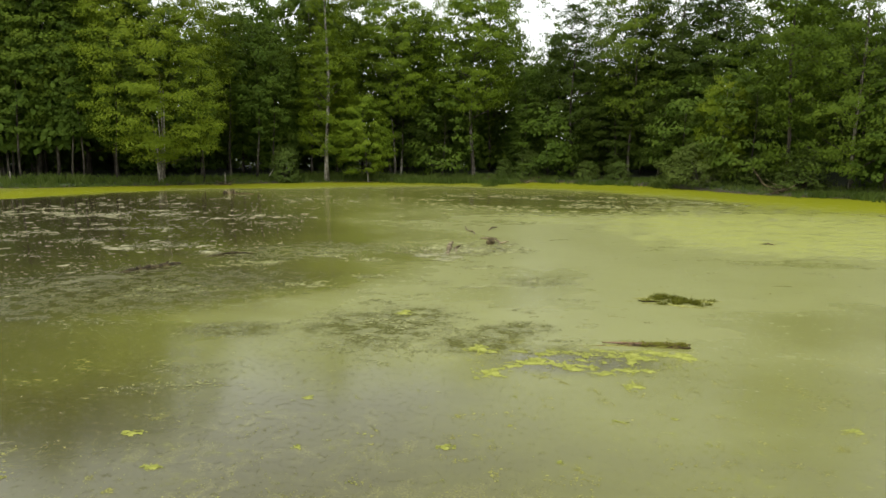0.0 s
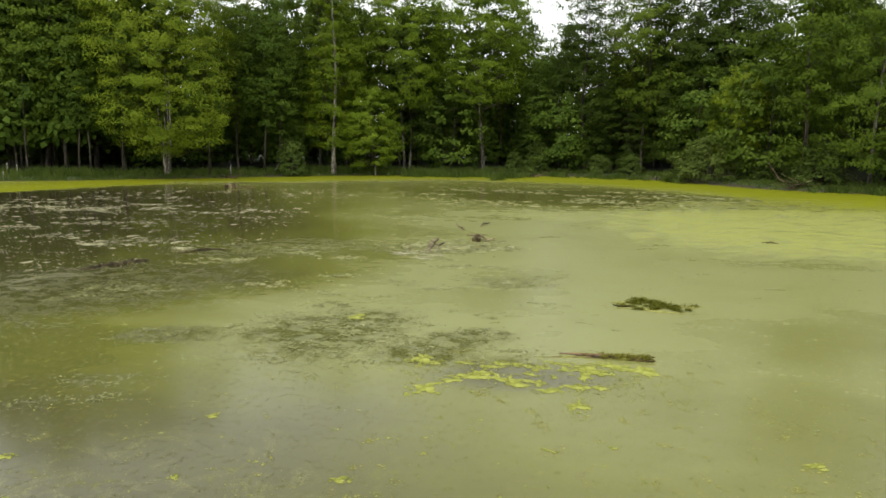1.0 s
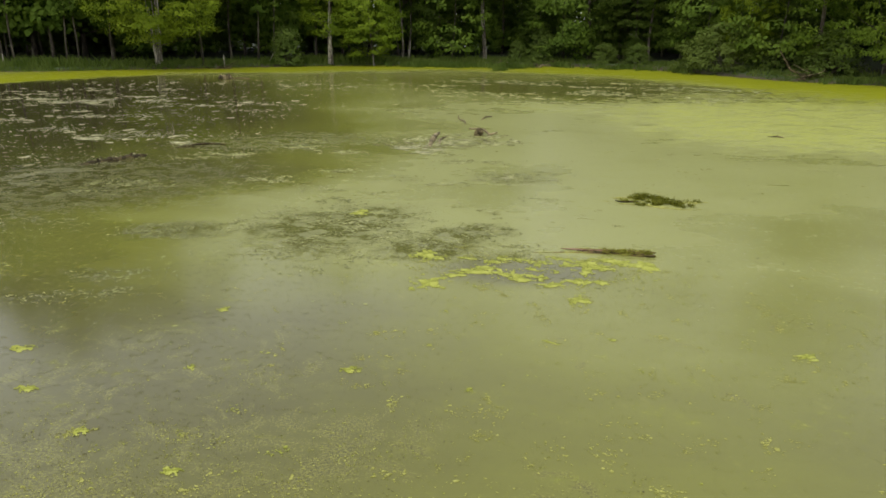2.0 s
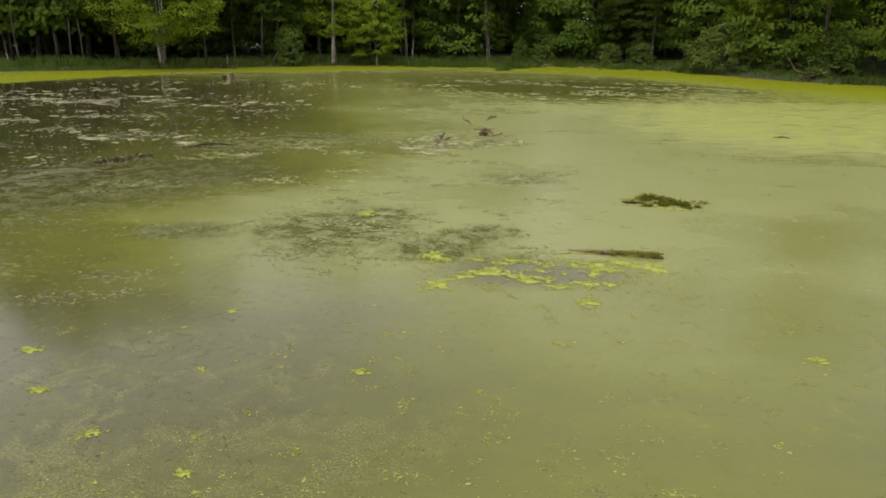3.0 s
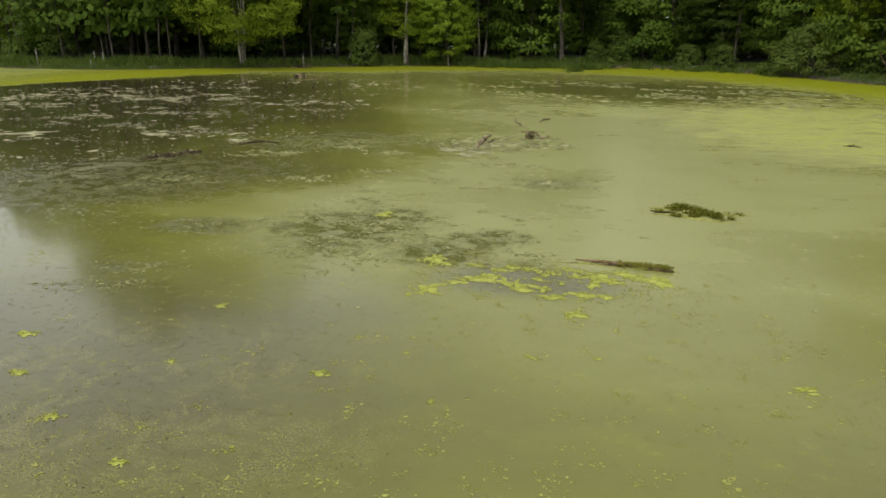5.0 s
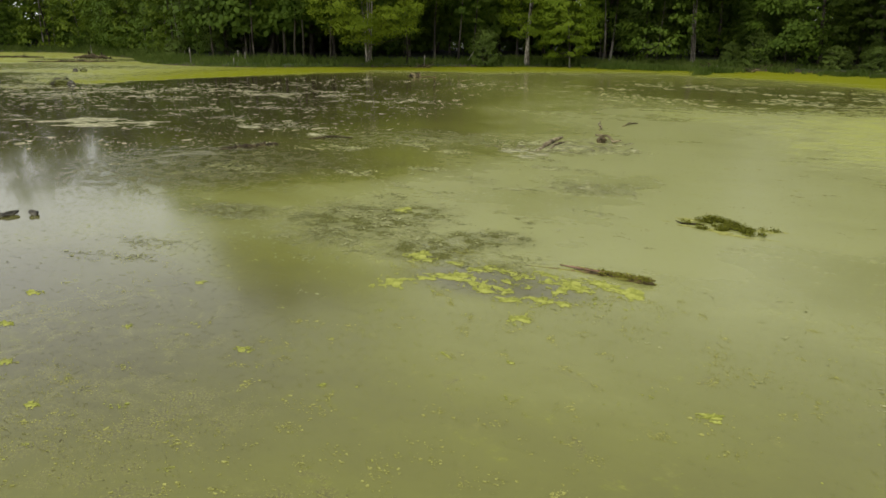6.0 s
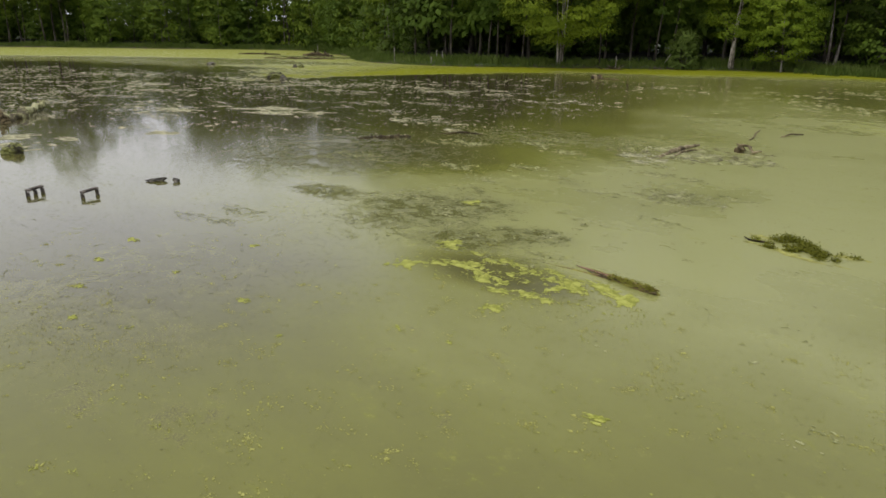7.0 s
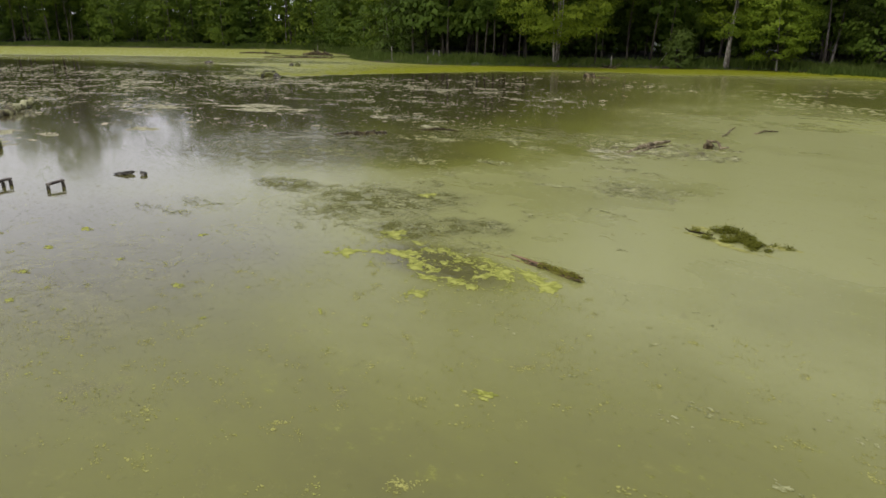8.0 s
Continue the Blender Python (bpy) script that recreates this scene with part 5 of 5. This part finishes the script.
log_thing("driftwood", "narrow bleached branch beside a lying slab", [(-2.55, 22.0, -0.03), (-2.7, 23.0, 0.05), (-2.6, 24.1, 0.0)], [0.025, 0.035, 0.025], WOOD_PALE, 8, 0)
log_thing("driftwood", "dark forked stub of driftwood in green scum", [(-1.95, 25.2, 0.14), (-1.45, 24.9, 0.16), (-1.15, 24.55, 0.05), (-0.85, 24.45, 0.12)], [0.03, 0.045, 0.04, 0.025], WOOD_PALE, 9, 1)
log_thing("driftwood", "short black stump end sticking out of scum", [(-1.55, 24.45, -0.05), (-1.5, 24.5, 0.13)], [0.13, 0.11], WOOD_WET, 10, 0)
log_thing("driftwood", "small curled dark branch poking out of the water", [(-3.02, 29.6, 0.06), (-2.88, 28.8, 0.0), (-2.5, 27.9, 0.06), (-2.38, 27.15, 0.0)], [0.02, 0.03, 0.035, 0.02], WOOD_PALE, 11, 1)
log_thing("driftwood", "small broken twigs poking out of the water", [(-1.92, 28.7, 0.0), (-1.78, 29.3, 0.08), (-1.6, 30.0, 0.02)], [0.02, 0.035, 0.02], WOOD_PALE, 12, 1)
log_thing("floating_twig", "thin dark twig adrift on pale scum", [(8.7, 26.3, -0.02), (9.0, 26.2, 0.04), (9.25, 26.1, 0.0)], [0.02, 0.03, 0.02], WOOD_WET, 13, 1)
log_thing("fallen_log", "weathered fallen log with pale scum along its top", [(-24.3, 8.75, 0.0), (-26.0, 9.7, 0.12), (-28.2, 10.9, 0.28)], [0.16, 0.2, 0.15], WOOD_SCUM, 14, 0)
log_thing("fallen_log", "weathered fallen log forking low over the water", [(-24.2, 8.7, 0.02), (-25.8, 8.7, 0.15), (-28.6, 8.6, 0.25)], [0.16, 0.2, 0.15], WOOD_SCUM, 15, 0)
log_thing("broken_limb", "dark broken limb end rising from two fallen logs", [(-24.0, 8.6, -0.1), (-24.15, 8.55, 0.2), (-24.4, 8.45, 0.55)], [0.22, 0.16, 0.05], WOOD_WET, 20, 1)
log_thing("sunken_log", "long thin log on the far side of the pond", [(-72.5, 46, 0.05), (-68, 48.8, 0.12), (-64.2, 51, 0.1)], [0.07, 0.1, 0.08], WOOD_WET, 16, 3)
log_thing("sunken_log", "short dark log near the far mud bank", [(-78, 55, 0.05), (-75.5, 56, 0.25), (-73.5, 57, 0.1)], [0.2, 0.3, 0.2], WOOD_WET, 17, 2)
log_thing("sunken_log", "low dark log in pale scum", [(-88, 50, 0.02), (-85, 52, 0.15), (-82, 53.5, 0.03)], [0.1, 0.15, 0.1], WOOD_WET, 18, 2)


def stump(name, label, x, y, w, h, seed):
    """A broken stump: a ring of splintered uprights round a hollow."""
    rng = np.random.default_rng(seed)
    root = thing(name, label, "stump", at=(x, y, 0))
    for i in range(8):
        a = 2 * math.pi * i / 8 + rng.normal(0, 0.2)
        px, py = math.cos(a) * w * 0.5, math.sin(a) * w * 0.25
        tb = Tubes()
        k = h * rng.uniform(0.35, 1.0)
        tb.add([(px, py, -0.1), (px * 0.95 - 0.12 * k, py, k * 0.6), (px * 0.9 - 0.3 * k, py * 0.9, k)], [w * 0.14, w * 0.11, w * 0.03], 6, 0.15, rng)
        tb.build("splinter", WOOD_PALE if i % 3 == 0 else WOOD_WET, root)
    return root


stump("broken_stump", "broken splintered stump standing in shallow water", -23.8, 48.9, 0.95, 0.42, 3)
log_thing("sunken_branch", "thin branch lying beside a broken stump", [(-23.5, 49.3, 0.0), (-22.6, 49.2, 0.08), (-21.9, 49.1, 0.02)], [0.05, 0.05, 0.03], WOOD_WET, 19, 1)


def rock(name, label, x, y, rx, ry, rz, turn, seed, mat, sink=0.3):
    """A lumpy stone, partly under water."""
    bm = bmesh.new()
    bmesh.ops.create_icosphere(bm, subdivisions=3, radius=1)
    for vt in bm.verts:
        d = 1 + 0.55 * (noise.noise(vt.co * 1.3 + Vector((seed * 7.1, 0, 0)))) + 0.2 * noise.noise(vt.co * 4 + Vector((0, seed, 0)))
        vt.co = Vector((vt.co.x * rx * d, vt.co.y * ry * d, vt.co.z * rz * d + rz * (1 - 2 * sink)))
    me = bpy.data.meshes.new(name)
    bm.to_mesh(me)
    bm.free()
    me.materials.append(mat)
    ob = new(name, me)
    ob.matrix_basis = pose(x, y, 0, 0, 0, turn)
    return tagged(ob, label, "rock")


rock("rock", "flat dark wet stone just above the water", -9.45, 9.1, 0.17, 0.09, 0.05, 60, 2, STONE)
rock("rock", "small rounded dark wet stone in clear water", -9.0, 9.5, 0.10, 0.08, 0.07, 10, 3, STONE)
rock("rock", "flat slab of stone leaning on a wet stone", -9.35, 9.22, 0.13, 0.04, 0.07, 80, 4, STONE)
rock("rock", "mossy round stone beside pale scum", -16.1, 7.35, 0.3, 0.26, 0.22, 0, 5, STONE_MOSSY)
rock("rock", "mossy hummock rising out of pale scum", -39.8, 29.3, 0.75, 0.5, 0.32, 30, 6, STONE_MOSSY)
rock("rock", "small wet stone beside a mossy hummock", -38.9, 29.5, 0.3, 0.25, 0.22, 0, 7, STONE)
rock("rock", "small dark stone in yellow scum", -51.9, 38.2, 0.26, 0.22, 0.2, 0, 8, STONE)
rock("rock", "small mossy stone in yellow scum", -51.2, 38.5, 0.3, 0.22, 0.2, 0, 9, STONE_MOSSY)
rock("rock", "grey stone at the edge of pale scum", -61.5, 33.9, 0.5, 0.4, 0.22, 0, 10, STONE)
rock("rock", "low lump topped with pale scum in dark water", -10.95, 20.7, 0.3, 0.2, 0.05, 0, 11, SCUM_PALE)


def cinder_block(x, y, turn, roll, middle=True):
    """A hollow two-core concrete block on its side, its cores open to the side."""
    root = thing("cinder_block", "weathered hollow concrete block standing in shallow water", "concrete block", "concrete blocks", (x, y, -0.075), turn)
    L, D, H, w = 0.42, 0.11, 0.21, 0.028

    def slab(name, cx, cz, sx, sz):
        bm = bmesh.new()
        bmesh.ops.create_cube(bm, size=1, matrix=Matrix.Translation((cx, 0, cz)) @ Matrix.Diagonal((sx, D, sz, 1)))
        bmesh.ops.bevel(bm, geom=bm.edges[:], offset=0.006, segments=2, affect="EDGES")
        me = bpy.data.meshes.new(name)
        bm.to_mesh(me)
        bm.free()
        me.materials.append(CONCRETE)
        ob = new(name, me)
        ob.parent = root
    slab("face_shell", 0, H + 0.008, L, 0.044)
    slab("face_shell", 0, w / 2, L, w)
    for cx in (-L / 2 + w / 2, 0, L / 2 - w / 2) if middle else (-L / 2 + w * 0.7, L / 2 - w * 0.7):
        slab("web", cx, H / 2, w, H - 2 * w - 0.004)
    root.rotation_euler = (radians(2), radians(roll), radians(turn))
    return root


cinder_block(-9.85, 6.6, 120, -3)
cinder_block(-8.85, 7.48, 114, -4, False)


def weed_mound():
    """A raised bed of dark green weed over a sunken branch."""
    rng = np.random.default_rng(77)
    root = thing("weed_mound", "dark green mound of weed raised above the scum", "weed")
    t = Tubes()
    t.add([(2.52, 15.5, 0.04), (2.64, 15.45, 0.02), (2.8, 15.48, 0.025), (3.05, 15.56, 0.01)], [0.008, 0.014, 0.018, 0.014], 7, 0.15, rng)
    t.build("branch", WOOD_WET, root)
    cs = []
    for cx, cy, rx, ry, turn, n, h in ((3.12, 15.95, 0.27, 0.2, 15, 170, 0.13), (3.45, 15.88, 0.24, 0.14, -25, 90, 0.09), (3.78, 15.5, 0.36, 0.19, -18, 240, 0.10), (3.45, 15.38, 0.16, 0.08, 10, 60, 0.05), (3.55, 15.68, 0.2, 0.1, -20, 60, 0.07),
                                       (2.78, 15.55, 0.26, 0.05, 5, 34, 0.04), (4.15, 15.78, 0.14, 0.04, -5, 14, 0.02), (4.33, 15.78, 0.06, 0.025, 0, 6, 0.015), (3.05, 15.3, 0.12, 0.04, 0, 20, 0.02), (3.3, 15.6, 0.1, 0.05, 0, 14, 0.03), (4.0, 15.3, 0.12, 0.05, 20, 18, 0.02)):
        u, a = np.sqrt(rng.uniform(0, 1, n)), rng.uniform(0, 2 * np.pi, n)
        px, py = np.cos(a) * u * rx, np.sin(a) * u * ry
        c, s = math.cos(radians(turn)), math.sin(radians(turn))
        cs.append(np.stack([cx + px * c - py * s, cy + px * s + py * c, 0.005 + 0.42 * h * (1 - u ** 2) * rng.uniform(0.4, 1.3, n)], 1))
    c = np.concatenate(cs)
    c = c[fbm(c[:, 0] * 7, c[:, 1] * 7, 78, 2) > 0.42]
    v, q, nr = leaves(rng, c, np.full(len(c), 0.06), np.tile((0, 0, 1.0), (len(c), 1)), 12, 0.036, 0.8, 0.2)
    tagged(mesh_object("weed_bed", v, q, WEED, root), kind="stuff")
    return root


weed_mound()

# ---- dead wood and stakes on the bank ----
for k, (x, y, h, lean) in enumerate(((-78.2, 57.6, 2.0, 2), (-62.2, 58.5, 1.3, -3), (-47.3, 52.2, 0.8, 4), (-49, 54.5, 1.2, -2), (-53.1, 51.8, 1.5, 3), (-30.45, 61.7, 1.5, -2), (-47.5, 54.0, 1.1, 0))):
    t = Tubes()
    z = float(ground_height(np.array([x]), np.array([y]))[0])
    t.add([(0, 0, -0.2), (0.01, 0.0, h * 0.5), (0.02, 0.01, h)], [0.05, 0.045, 0.04], 7, 0.1, np.random.default_rng(k))
    ob = t.build("stake", POST_WOOD, None)
    ob.matrix_basis = pose(x, y, z, lean, lean * 0.7, 0)
    tagged(ob, "weathered grey wooden stake standing on the bank", "stake", "stakes on the bank")


def brush_pile(x, y, n, length, seed, label):
    """A heap of dead branches."""
    rng = np.random.default_rng(seed)
    z = max(0.0, float(ground_height(np.array([x]), np.array([y]))[0]))
    root = thing("brush_pile", label, "brush", at=(x, y, z - 0.05))
    for i in range(n):
        a, tilt, L = rng.uniform(0, 2 * math.pi), rng.uniform(0.02, 0.5), length * rng.uniform(0.4, 1.0)
        d = np.array([math.cos(a), math.sin(a) * 0.5, tilt])
        p0 = rng.normal(0, 0.25, 3) * np.array([length * 0.8, 0.6, 0]) + np.array([0, 0, rng.uniform(0, 0.25)])
        t = Tubes()
        t.add(bent(rng, p0 - d * L * 0.4, p0 + d * L * 0.6, 5, 0.05), [0.05, 0.045, 0.035, 0.025, 0.012], 6, 0.1, rng)
        t.build("branch", WOOD_PALE if i % 3 == 0 else WOOD_WET, root)
    return root


brush_pile(-30.6, 61.5, 14, 2.2, 3, "heap of dead branches at the foot of the bank")
brush_pile(-0.8, 72.6, 12, 1.6, 4, "low heap of dead brush at the water's edge")
brush_pile(-5.5, 76.6, 8, 2.0, 5, "scattered dead branches on the bank")
brush_pile(21.0, 57.2, 14, 3.2, 6, "tangle of dead branches fallen into the scum")
brush_pile(-4.0, 70.2, 4, 1.0, 7, "few dark sticks lying in yellow scum")
log_thing("fallen_branch", "long dead branch curving down to the water", [(18.8, 59.8, 2.2), (19.4, 58.6, 0.8), (20.6, 57.6, 0.25), (22.0, 57.2, 0.5)], [0.05, 0.09, 0.10, 0.05], WOOD_WET, 31, 3)
log_thing("leaning_sapling", "thin bare leaning stem on the bank", [(-28.4, 67.0, 0.2), (-27.9, 67.1, 1.0), (-27.2, 67.3, 2.2)], [0.05, 0.045, 0.02], POST_WOOD, 32, 0)
for k, (x0, y0, L, turn, r0) in enumerate(((-4.6, 73.0, 1.6, 20, 0.09), (-3.4, 74.2, 1.0, -30, 0.07), (0.6, 77.0, 2.2, 5, 0.12), (2.4, 77.6, 1.4, 40, 0.09), (5.2, 78.0, 1.8, -10, 0.10), (7.6, 77.6, 1.2, 15, 0.08))):
    c, sn = math.cos(radians(turn)) * L / 2, math.sin(radians(turn)) * L / 2
    zz = max(0.0, float(ground_height(np.array([x0]), np.array([y0]))[0])) + r0 * 0.6
    log_thing("bank_log", "dark rotten log lying along the muddy shore", [(x0 - c, y0 - sn, zz), (x0, y0, zz + 0.04), (x0 + c, y0 + sn, zz)], [r0, r0 * 1.15, r0 * 0.7], WOOD_WET, 60 + k, 2, "logs along the shore")
